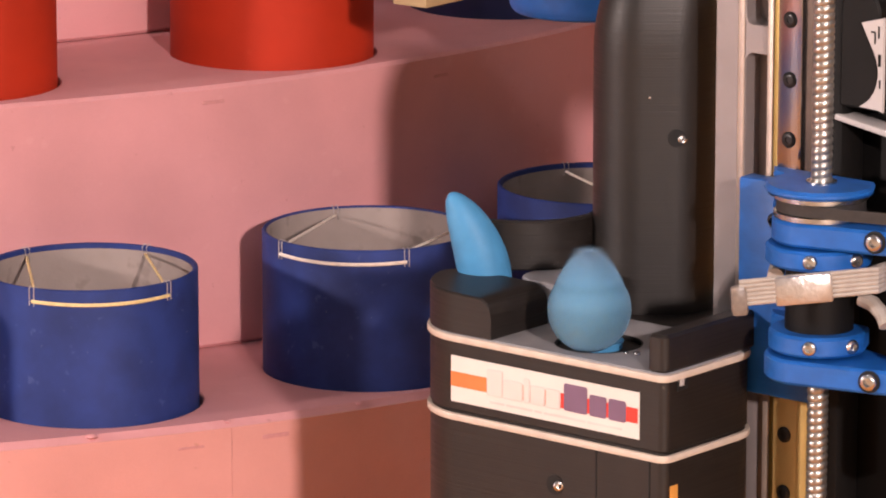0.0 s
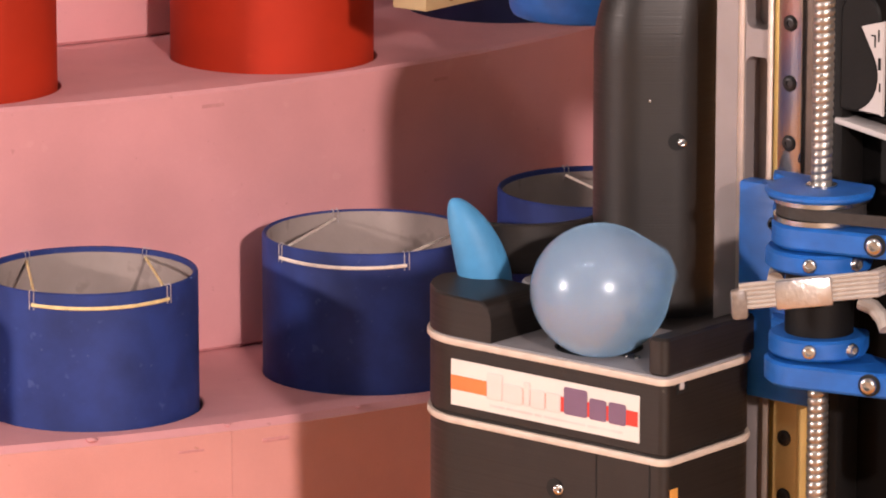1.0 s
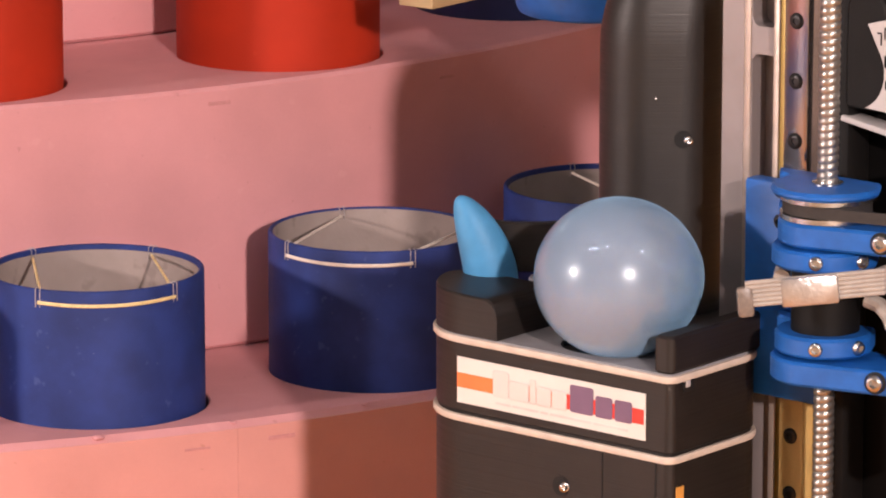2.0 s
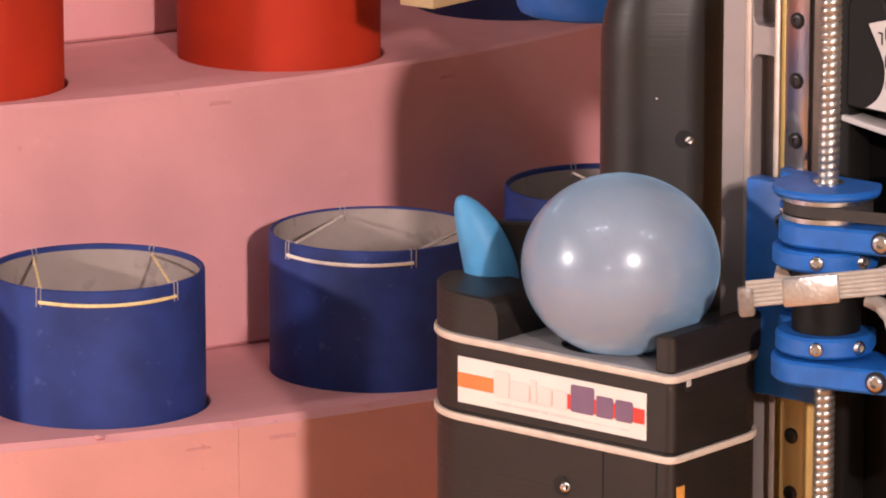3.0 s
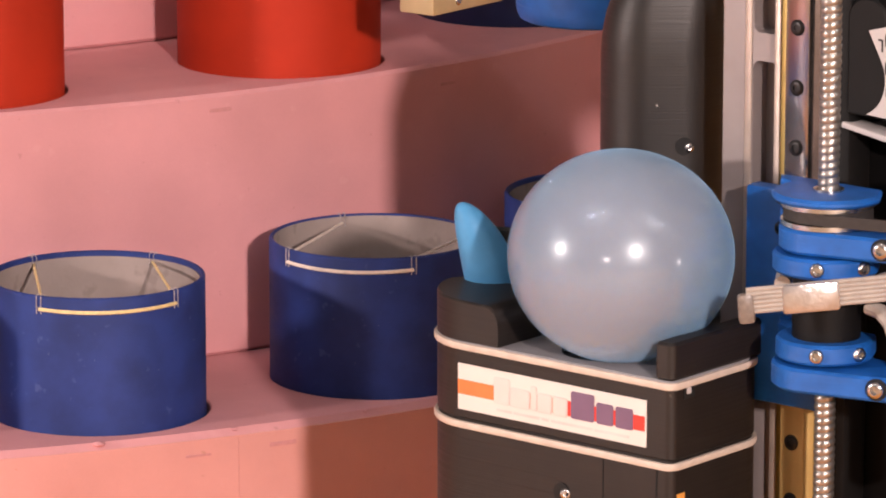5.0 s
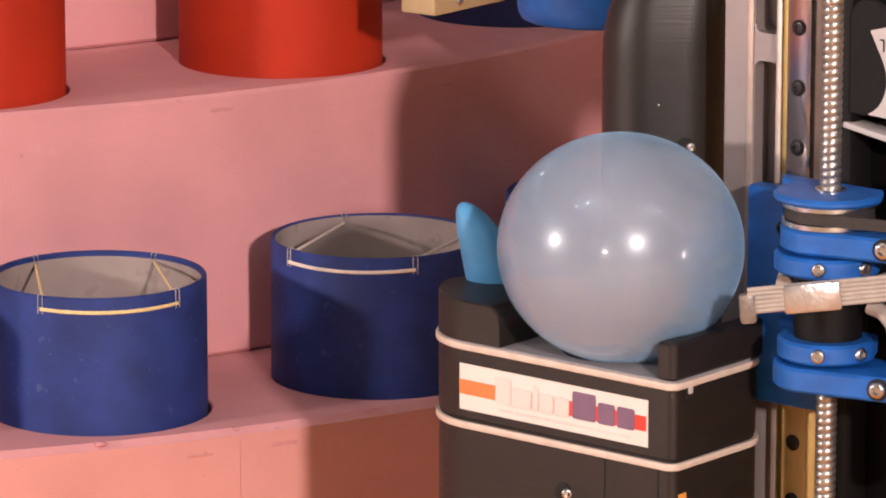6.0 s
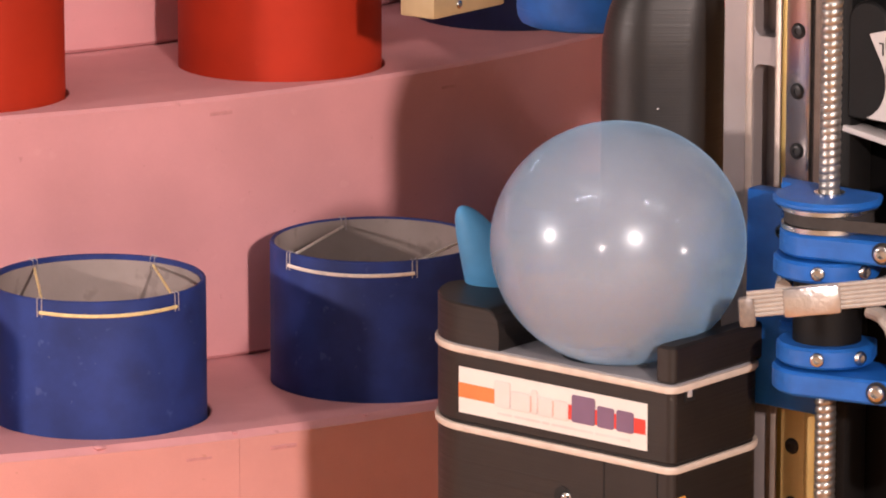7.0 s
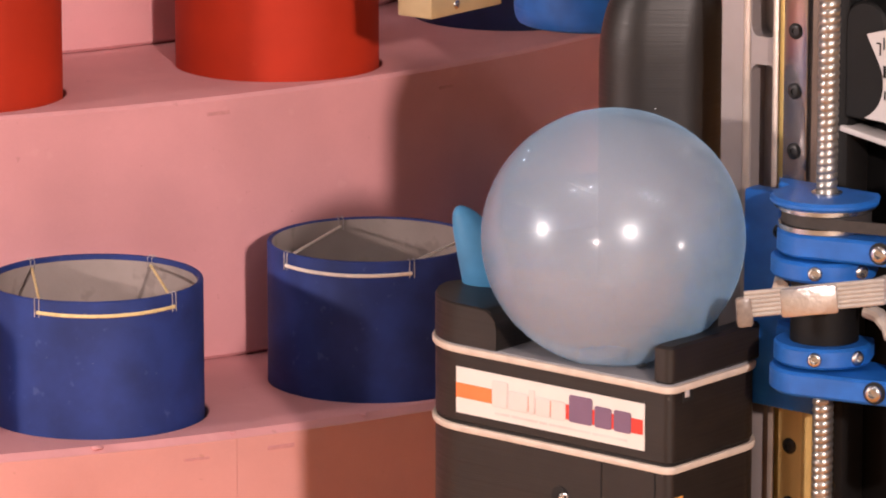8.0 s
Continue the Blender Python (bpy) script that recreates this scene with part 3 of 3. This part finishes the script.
    def arm(name, r, z0, z1, hole, long=False, soft=0.0012):
        pts = []
        for i in range(25):
            a = radians(170 + (100 if long else 200) * i / 24)
            pts.append((sx + r * math.cos(a), sy + r * math.sin(a)))
        if long:
            pts += [(sx + 0.046, sy - r + 0.012), (sx + 0.046, sy + 0.006), (sx + 0.026, sy + 0.012)]
        pts += [(sx + r * 0.7, 0.0598), (0.010, 0.0598), (0.0145, 0.052)]
        return part(name, slab(pts, z0, z1, soft, [circle(sx, sy, hole, 24, True)]), BLUE_PRINT, c)

    arm("top_arm", 0.0228, 0.0770, 0.0805, 0.0046)
    arm("middle_arm", 0.0198, 0.0570, 0.0668, 0.006, True)
    arm("upper_ring", 0.0222, 0.0478, 0.0560, 0.0125)
    arm("lower_ring", 0.0205, 0.0120, 0.0205, 0.0125)
    arm("bottom_arm", 0.0220, 0.0005, 0.0105, 0.006, True)
    part("end_post", box(sx + 0.0375, sx + 0.050, sy - 0.004, sy + 0.008, -0.030, 0.0566, 0.002), BLUE_PRINT, c)
    part("end_post", box(sx + 0.0445, sx + 0.057, sy - 0.004, sy + 0.008, 0.0670, 0.095, 0.002), BLUE_PRINT, c)
    p = part("pulley", lathe([(0.0193, 0.0672), (0.0193, 0.0692), (0.0168, 0.0694), (0.0168, 0.0745), (0.0193, 0.0747), (0.0193, 0.0766)], 56, m=pose(sx, sy, 0)), STEEL, c, "polished steel pulley")
    part("belt_loop", lathe([(0.0169, 0.0696), (0.0182, 0.0696), (0.0182, 0.0743), (0.0169, 0.0743)], 48, True, pose(sx, sy, 0)), BELT, p, "black toothed belt")
    bm = box(0, 0.09, -0.0006, 0.0006, 0.0696, 0.0743)
    bm.transform(pose(sx + 0.0050, sy - 0.0172, 0, 0, 0, 16))
    part("belt", bm, BELT, p, "black toothed belt")
    part("hub", lathe([(0.0140, 0.0205), (0.0140, 0.0478)], 40, m=pose(sx, sy, 0)), BLACK_PLAIN, c, "black nut housing")
    part("collar", lathe([(0.0046, 0.0805), (0.0064, 0.0805), (0.0064, 0.0813), (0.0046, 0.0813)], 32, True, pose(sx, sy, 0)), STEEL, c, "steel collar")
    for r, z in ((0.0198, 0.0625), (0.0220, 0.0058)):
        part("washer", lathe([(0.0046, 0), (0.0046, 0.0006)], 28, m=pose(sx + 0.0345, sy - r + 0.0089, z, 90, 0, 15)), DARK_HOLE, c)
        part("screw", screw_head(0.0036, 0.0022), STEEL, c, "steel screw", pose(sx + 0.0345, sy - r + 0.0083, z, 90, 0, 15))
    for z in (0.0705, 0.0575):
        part("bolt", screw_head(0.0031, 0.0022), BOLT_BLACK, c, "black socket bolt", pose(0.0100, 0.0600, z, 90, 0, 0))
    for R, z, angs in ((0.0222, 0.0522, (-65, -14)), (0.0205, 0.0163, (-65, -14))):
        for a in angs:
            b = radians(a)
            m = Matrix.Translation((sx + (R - 0.0003) * math.cos(b), sy + (R - 0.0003) * math.sin(b), z)) @ Vector((math.cos(b), math.sin(b), 0)).to_track_quat("Z", "Y").to_matrix().to_4x4()
            part("screw", screw_head(0.0030, 0.0018), STEEL, c, "steel screw", m)
    return c


lift_frame()
lead_screw()
carriage()


def cable():
    """A flat bundle of strands slung across the front of the nut housing."""
    c = thing("ribbon_cable", "white ribbed cable bundle taped with silver foil", "cable", ROBOT @ pose(0.0600, 0.0248, 0.0432, 0, 0, 40))
    for k in range(6):
        dz = -0.0045 + 0.0018 * k
        pts = [(-0.034 + 0.0037 * i, -0.001 + 0.0000022 * (i - 8) ** 3 * 0.3, dz - 0.0022 + 0.00035 * i) for i in range(16)]
        pts += [(0.0235, 0.0012, dz + 0.0033), (0.0255, 0.0040, dz + 0.0035), (0.0250, 0.0075, dz + 0.0030), (0.0215, 0.0110, dz + 0.001), (0.016, 0.013, dz - 0.002)]
        part("strand", tube(pts, 0.00105, 8), CABLE, c)
    bm = box(-0.0195, 0.0035, -0.0030, 0.0012, -0.0062, 0.0058, 0.0012)
    bm.transform(pose(0, 0, 0.0003, 0, -5, 0))
    part("foil_wrap", bm, FOIL, c, "wrinkled silver foil tape")
    bm = box(-0.0372, -0.0305, -0.0030, 0.0016, -0.0074, 0.0050, 0.0016)
    bm.transform(pose(0, 0, -0.0012, 0, -5, 0))
    part("end_wrap", bm, END_TAPE, c, "brownish clear tape round the end")
    part("loose_end", tube([(0.016, 0.012, -0.0075), (0.021, 0.0085, -0.0090), (0.0245, 0.0030, -0.0125), (0.0255, 0.0, -0.016)], 0.0032, 10), CABLE, c, "frayed loose end")
    home = pose(0.0600, 0.0248, 0.0432, 0, 0, 40).inverted()
    part("return_run", tube([(0.0155, 0.0570, 0.0440), (0.0185, 0.0520, 0.0435), (0.0225, 0.0450, 0.0425), (0.0280, 0.0360, 0.0410)], 0.0034, 10), CABLE, c, "cable running back behind the ring", home)
    return c


cable()


def dark_side():
    p = thing("robot_side_panel", "black robot side panel behind the lead screw", "panel", ROBOT)
    # widths beyond the visible edge are set to shape light on the foam
    part("panel", box(0.0195, 0.20, 0.0950, 0.1030, FLOOR - RZ + 0.0005, 0.1000, 0.001), BLACK_PLAIN, p)
    part("upper_panel", box(0.0195, 0.0485, 0.0950, 0.1030, 0.1002, 0.1580, 0.001), BLACK_PLAIN, p)
    # unseen piece, added to block the front lamp above the lit patch
    part("shade_panel", box(0.0195, 0.20, 0.0950, 0.1030, 0.1582, 0.24, 0.001), BLACK_PLAIN, p)
    part("pillar", box(0.0190, 0.030, 0.0780, 0.0948, FLOOR - RZ + 0.0005, 0.24, 0.003), BLACK_PLAIN, p)
    bm = box(0.0, 0.08, -0.0015, 0.010, -0.0012, 0.0012, 0.0004)
    bm.transform(pose(0.0270, 0.078, 0.1005, 0, 9, 0))
    part("ledge", bm, SIGN_WHITE, p, "white ledge edge")
    part("housing", slab(rounded(-0.0100, 0.0095, -0.030, 0.0190, (0.001, 0.001, 0.009, 0.009), 8), 0, 0.016, 0.001), BLACK_PLAIN, p, "", pose(0.0385, 0.0935, 0.135, 90, 0, 0))
    pts = [(0.0045, 0.014), (0.0150, 0.017), (0.0150, -0.022), (0.0135, -0.021)]
    for i in range(9):
        a = radians(-75 + 110 * i / 8)
        pts.append((0.0005 + 0.0125 * math.cos(a), -0.0060 + 0.0150 * math.sin(a)))
    g = part("sign", slab(pts, -0.0008, 0.0008, 0.0002), SIGN_WHITE, p, "white sign with thin dark strokes", pose(0.0360, 0.0765, 0.1270, 90, 0, 0))
    for x, y, w, h in ((0.0092, 0.0105, 0.0022, 0.0007), (0.0108, 0.0060, 0.0007, 0.0050), (0.0128, -0.0030, 0.0014, 0.0050), (0.0134, -0.0120, 0.0008, 0.0036), (0.0126, 0.0085, 0.0007, 0.0050)):
        part("stroke", box(x, x + w, y, y + h, 0.0008, 0.0010), BLACK_PLAIN, g)
    return p


dark_side()


def upper_arm():
    a = thing("gripper_arm", "gold-toned metal arm with a blue printed gripper", "robot arm", pose(0, 0, 0))
    bar = box(-0.021, 0.0, 0.0, 0.056, 0.0, 0.026, 0.001)
    bar.transform(pose(-0.0060, 2.4048, 0.2196, 0, 0, -38))
    b = part("metal_bar", bar, GOLD, a, "gold-toned metal bar")
    part("screw", screw_head(0.0022, 0.001), STEEL, b, "steel screw", pose(-0.0060 + 0.0120, 2.4048 + 0.0155, 0.2196 + 0.0050, 90, 0, 52))
    g = lathe([(0.002, 0), (0.0335, 0), (0.0356, 0.0010), (0.0370, 0.0036), (0.0376, 0.0070), (0.0376, 0.060), (0.002, 0.060)], 64, m=pose(0.0716, 2.4244, 0.2153))
    part("gripper", g, BLUE_PRINT, a, "blue printed gripper")
    beam = box(-0.10, 0.13, -0.006, 0.006, 0.0, 0.02, 0.001)
    beam.transform(pose(0.0716, 2.4244, 0.2153 + 0.0602))
    part("beam", beam, ALU_RAW, a)
    part("beam", box(0.1244, 0.1364, 2.0735, 2.4182, 0.2755, 0.2955, 0.001), ALU_RAW, a)
    post = box(-0.006, 0.006, -0.006, 0.006, 0.0, 0.034, 0.001)
    post.transform(pose(-0.0060 + 0.020, 2.4048 + 0.035, 0.2196 + 0.026))
    part("hanger", post, ALU_RAW, a)
    return a


upper_arm()

# ---------------------------------------------------------------- balloons
CENTRES = [
    (0, pose(0.0621, 2.0307, 0.1607)), (0.1, pose(0.0621, 2.0274, 0.1616)), (0.2, pose(0.0605, 2.0278, 0.1634)), (0.3, pose(0.0604, 2.0279, 0.1639)),
    (0.4, pose(0.0610, 2.0281, 0.1647)), (0.5, pose(0.0618, 2.0283, 0.1656)), (0.6, pose(0.0627, 2.0286, 0.1672)), (0.8, pose(0.0644, 2.0290, 0.1690)),
    (1, pose(0.0665, 2.0294, 0.1704)), (1.2, pose(0.0682, 2.0297, 0.1718)), (1.5, pose(0.0704, 2.0299, 0.1728)), (2.8, pose(0.0720, 2.0313, 0.1788)),
    (3, pose(0.0721, 2.0315, 0.1798)), (3.5, pose(0.0722, 2.0319, 0.1816)), (4, pose(0.0719, 2.0323, 0.1834)), (4.5, pose(0.0726, 2.0326, 0.1847)),
    (5.8, pose(0.0712, 2.0335, 0.1886)), (6, pose(0.0714, 2.0337, 0.1893)), (6.5, pose(0.0713, 2.0340, 0.1907)), (7, pose(0.0707, 2.0344, 0.1924)),
    (7.5, pose(0.0698, 2.0347, 0.1938)), (8, pose(0.0697, 2.0349, 0.1948))]
# half width and half height of the rubber skin at the times above
SIZES = [(0.0165, 0.0170), (0.0186, 0.0182), (0.0219, 0.0200), (0.0229, 0.0206), (0.0242, 0.0220), (0.0251, 0.0232), (0.0262, 0.0247), (0.0274, 0.0262), (0.0289, 0.0278), (0.0306, 0.0292), (0.0322, 0.0307), (0.0402, 0.0371), (0.0411, 0.0377), (0.0429, 0.0393), (0.0450, 0.0411), (0.0464, 0.0427), (0.0498, 0.0470), (0.0511, 0.0477), (0.0518, 0.0488), (0.0530, 0.0506), (0.0543, 0.0521), (0.0547, 0.0535)]
PANELS, CAPS = 900, 60
SKIN_DEPTH = 0.33
PANEL_HALF, PANEL_BOW = 0.0104, 0.026


def skin_material(balloon, half):
    """Sky-blue rubber that pales as it is stretched away from the balloon's middle; shaded as one round skin."""
    m = bpy.data.materials.new("stretched_rubber")
    m.use_nodes = True
    nt = m.node_tree
    b = nt.nodes["Principled BSDF"]
    tc = nt.nodes.new("ShaderNodeTexCoord")
    tc.object = balloon
    length = nt.nodes.new("ShaderNodeVectorMath")
    length.operation = "LENGTH"
    unit = nt.nodes.new("ShaderNodeVectorMath")
    unit.operation = "NORMALIZE"
    for n in (length, unit):
        nt.links.new(tc.outputs["Object"], n.inputs[0])
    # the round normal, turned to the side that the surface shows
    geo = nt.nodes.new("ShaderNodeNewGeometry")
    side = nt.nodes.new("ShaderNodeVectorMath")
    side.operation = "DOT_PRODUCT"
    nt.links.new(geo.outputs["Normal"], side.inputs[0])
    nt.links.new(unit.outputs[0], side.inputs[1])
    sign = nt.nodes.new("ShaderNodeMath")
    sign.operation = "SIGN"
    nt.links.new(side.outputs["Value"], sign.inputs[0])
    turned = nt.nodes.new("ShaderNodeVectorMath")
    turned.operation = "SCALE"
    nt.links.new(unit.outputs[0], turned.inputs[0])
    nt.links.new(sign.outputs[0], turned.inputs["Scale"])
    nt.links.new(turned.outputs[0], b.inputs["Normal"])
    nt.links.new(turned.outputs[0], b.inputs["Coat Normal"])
    ramp = nt.nodes.new("ShaderNodeValToRGB")
    fit = nt.nodes.new("ShaderNodeMapRange")
    fit.inputs["From Min"].default_value, fit.inputs["From Max"].default_value = 0.015, 0.058
    nt.links.new(length.outputs["Value"], fit.inputs["Value"])
    nt.links.new(fit.outputs[0], ramp.inputs["Fac"])
    e = ramp.color_ramp.elements
    e[0].position, e[0].color = 0.0, (0.17, 0.49, 0.77, 1)
    e[1].position, e[1].color = 1.0, (0.54, 0.52, 0.575, 1)
    for at, tone in ((0.15, (0.27, 0.53, 0.75)), (0.22, (0.39, 0.53, 0.70)), (0.28, (0.42, 0.52, 0.66)), (0.55, (0.51, 0.53, 0.62))):
        e.new(at).color = (*tone, 1)
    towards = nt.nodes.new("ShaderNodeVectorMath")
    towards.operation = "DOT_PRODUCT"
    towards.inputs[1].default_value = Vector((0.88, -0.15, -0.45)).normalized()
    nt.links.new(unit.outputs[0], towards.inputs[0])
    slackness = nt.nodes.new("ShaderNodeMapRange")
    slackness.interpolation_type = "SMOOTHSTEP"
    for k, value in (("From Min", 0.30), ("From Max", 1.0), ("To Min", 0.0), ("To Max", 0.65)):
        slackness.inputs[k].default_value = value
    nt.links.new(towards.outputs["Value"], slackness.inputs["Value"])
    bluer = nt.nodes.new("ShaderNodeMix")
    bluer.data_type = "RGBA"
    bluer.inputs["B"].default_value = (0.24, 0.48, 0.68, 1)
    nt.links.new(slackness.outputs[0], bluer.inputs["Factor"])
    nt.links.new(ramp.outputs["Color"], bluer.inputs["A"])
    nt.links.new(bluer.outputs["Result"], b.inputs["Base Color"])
    # thin rubber lets light through; each panel thins out towards its rim, so that overlapping panels add up to one even skin
    own = nt.nodes.new("ShaderNodeTexCoord")
    flat = nt.nodes.new("ShaderNodeVectorMath")
    flat.operation = "MULTIPLY"
    flat.inputs[1].default_value = (1 / half, 1 / half, 0)
    nt.links.new(own.outputs["Object"], flat.inputs[0])
    rho = nt.nodes.new("ShaderNodeVectorMath")
    rho.operation = "DOT_PRODUCT"
    nt.links.new(flat.outputs[0], rho.inputs[0])
    nt.links.new(flat.outputs[0], rho.inputs[1])
    # the rubber stays thicker towards the neck
    low = nt.nodes.new("ShaderNodeSeparateXYZ")
    nt.links.new(unit.outputs[0], low.inputs[0])
    thick = nt.nodes.new("ShaderNodeMapRange")
    thick.interpolation_type = "SMOOTHSTEP"
    for k, value in (("From Min", -0.95), ("From Max", -0.45), ("To Min", -1.5 * SKIN_DEPTH), ("To Max", -SKIN_DEPTH)):
        thick.inputs[k].default_value = value
    nt.links.new(low.outputs["Z"], thick.inputs["Value"])
    steps = (("SUBTRACT", 1.0, None), ("MAXIMUM", None, 0.0), ("POWER", None, 2.0), ("MULTIPLY", None, None), ("EXPONENT", None, None), ("SUBTRACT", 1.0, None))
    last = rho.outputs["Value"]
    for op, a, c in steps:
        n = nt.nodes.new("ShaderNodeMath")
        n.operation = op
        nt.links.new(last, n.inputs[1 if a is not None else 0])
        if a is not None:
            n.inputs[0].default_value = a
        if op == "MULTIPLY":
            nt.links.new(thick.outputs[0], n.inputs[1])
        elif c is not None:
            n.inputs[1].default_value = c
        last = n.outputs[0]
    clear = nt.nodes.new("ShaderNodeBsdfTransparent")
    both = nt.nodes.new("ShaderNodeMixShader")
    nt.links.new(last, both.inputs[0])
    nt.links.new(clear.outputs[0], both.inputs[1])
    nt.links.new(b.outputs[0], both.inputs[2])
    nt.links.new(both.outputs[0], nt.nodes["Material Output"].inputs["Surface"])
    # slack rubber is matt, stretched rubber shines
    for name, slack, tight in (("Roughness", 0.55, 0.30), ("Specular IOR Level", 0.3, 1.0), ("Coat Weight", 0.0, 1.0)):
        gloss = nt.nodes.new("ShaderNodeMapRange")
        for k, value in (("From Min", 0.0220), ("From Max", 0.0290), ("To Min", slack), ("To Max", tight)):
            gloss.inputs[k].default_value = value
        nt.links.new(length.outputs["Value"], gloss.inputs["Value"])
        nt.links.new(gloss.outputs[0], b.inputs[name])
    b.inputs["Sheen Weight"].default_value = 0.8
    b.inputs["Sheen Roughness"].default_value = 0.6
    b.inputs["Sheen Tint"].default_value = (0.40, 0.70, 1.0, 1)
    b.inputs["Coat Roughness"].default_value = 0.13
    b.inputs["Coat IOR"].default_value = 1.7
    b.inputs["Coat Tint"].default_value = (0.82, 0.94, 1.0, 1)
    return m


def panel_mesh(mat, half=PANEL_HALF):
    """A small domed panel, 37 vertices, with its outside up z."""
    bm = bmesh.new()
    c = bm.verts.new((0, 0, 0))
    last = None
    for ring in (1, 2, 3):
        rho = half * ring / 3
        z = math.sqrt(PANEL_BOW ** 2 - rho ** 2) - PANEL_BOW
        row = [bm.verts.new((rho * math.cos(2 * math.pi * k / 12), rho * math.sin(2 * math.pi * k / 12), z)) for k in range(12)]
        for k in range(12):
            l = (k + 1) % 12
            if last is None:
                bm.faces.new((c, row[k], row[l]))
            else:
                bm.faces.new((last[k], row[k], row[l], last[l]))
        last = row
    me = bpy.data.meshes.new("rubber_panel")
    bm.to_mesh(me)
    bm.free()
    me.materials.append(mat)
    me.shade_smooth()
    return me


def inflating_balloon():
    b = thing("balloon", "pale blue rubber balloon swelling over the plate hole", "balloon", CENTRES[0][1])
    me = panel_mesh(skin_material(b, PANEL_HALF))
    panels = []
    golden = math.pi * (3 - math.sqrt(5))
    for i in range(PANELS):
        z = 1 - 2 * (i + 0.5) / PANELS
        r = math.sqrt(1 - z * z)
        d = Vector((r * math.cos(golden * i), r * math.sin(golden * i), z))
        ob = new("rubber_panel", me)
        ob.parent = b
        panels.append((ob, d))
    bm = lathe([(0.0092, -0.010), (0.0094, -0.003), (0.0098, 0.000), (0.0104, 0.0022)], 40)
    neck = part("neck", bm, RUBBER_BLUE, b, "thicker blue neck")
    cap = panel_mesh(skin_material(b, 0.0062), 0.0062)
    caps = []
    for i in range(CAPS):
        ob = new("tip_panel", cap)
        ob.parent = b
        caps.append((ob, math.sqrt((i + 0.3) / CAPS), golden * i))
    return b, panels, caps, neck


BALLOON, SKIN_PANELS, TIP_PANELS, NECK = inflating_balloon()


LIMP_AT = pose(0.0207, 2.0984, 0.1469)


def limp_balloon():
    """The second balloon, hardly filled, leaning out of its hole."""
    b = thing("limp_balloon", "small limp sky-blue balloon standing in its hole", "balloon", LIMP_AT)
    bm = bmesh.new()
    n, rows = 40, []
    for i in range(31):
        s = math.sin(math.pi / 2 * i / 30)
        w = 0.0116 * (math.sqrt(max(0.0, 1 - ((s - 0.33) / 0.67) ** 2)) if s > 0.33 else 1 - 0.2 * ((0.33 - s) / 0.33) ** 2)
        rows.append([bm.verts.new((-0.0135 * s * s + w * math.cos(2 * math.pi * k / n), 0.85 * w * math.sin(2 * math.pi * k / n), 0.0475 * s if i else -0.0033)) for k in range(n)])
    for a, c in zip(rows, rows[1:]):
        for k in range(n):
            l = (k + 1) % n
            bm.faces.new((a[k], a[l], c[l], c[k]))
    bm.faces.new(rows[0])
    bmesh.ops.remove_doubles(bm, verts=bm.verts, dist=0.00001)
    part("skin", bm, RUBBER_BLUE, b)
    return b


LIMP = limp_balloon()


# ---------------------------------------------------------------- what moves
def motions():
    walk(BALLOON, CENTRES)
    up = Vector((0, 0, 1))
    # the tip leans over to one side as the skin fills, and flattens out
    leans = (0, 12, 34, 38, 42, 45, 48, 60, 67, 70, 76, 100)
    rises = (6.3, 6.2, 6.3, 6.1, 6.0, 5.6, 5.0, 4.0, 3.0, 1.6, 0.6, 0.0)

    def skin_point(d, i):
        """Place and outward direction of the skin in the direction d at row i."""
        w, h = SIZES[i]
        k = min(i, 11)
        a = radians(leans[k])
        axis = Vector((math.sin(a), 0, math.cos(a))) if i < 11 else Vector((math.sin(a) * 0.5, math.sin(a) * 0.866, math.cos(a)))
        reach = 0.0155 / w
        angle = d.angle(axis)
        bump = rises[k] * MM * max(0.0, 1 - angle / reach) ** 1.25
        n = Vector((d.x / w, d.y / w, d.z / h)).normalized()
        if bump > 0:
            away = (d - axis * d.dot(axis))
            if away.length > 1e-5:
                n = (n + away.normalized() * min(0.8, 1.25 * rises[k] * MM / 0.0155)).normalized()
        return Vector((d.x * w, d.y * w, d.z * h)) + d * bump, n, axis, reach

    for ob, d in SKIN_PANELS:
        rows = []
        for i, (t, _) in enumerate(CENTRES):
            p, n, _, _ = skin_point(d, i)
            rows.append((t, Matrix.Translation(p) @ up.rotation_difference(n).to_matrix().to_4x4()))
        walk(ob, rows)
    for ob, far, turn in TIP_PANELS:
        rows = []
        for i, (t, _) in enumerate(CENTRES):
            _, _, axis, reach = skin_point(up, i)
            spread = far * min(reach, 0.9) if i < 11 else 2 * math.asin(far)
            d = Vector((math.sin(spread) * math.cos(turn), math.sin(spread) * math.sin(turn), math.cos(spread)))
            d = up.rotation_difference(axis) @ d
            p, n, _, _ = skin_point(d, i)
            rows.append((t, Matrix.Translation(p) @ up.rotation_difference(n).to_matrix().to_4x4()))
        walk(ob, rows)
    foot = ROBOT @ Vector((-0.0545, 0.0258, 0.001))
    walk(NECK, [(t, Matrix.Translation(foot - m.translation)) for t, m in CENTRES])
    walk(LIMP, [(0, LIMP_AT @ pose(0, 0, 0.0012, 0, -1, 0)), (0.1, LIMP_AT @ pose(0, 0, 0.0006, 0, 1.5, 0)), (0.2, LIMP_AT), (8, LIMP_AT)])


motions()
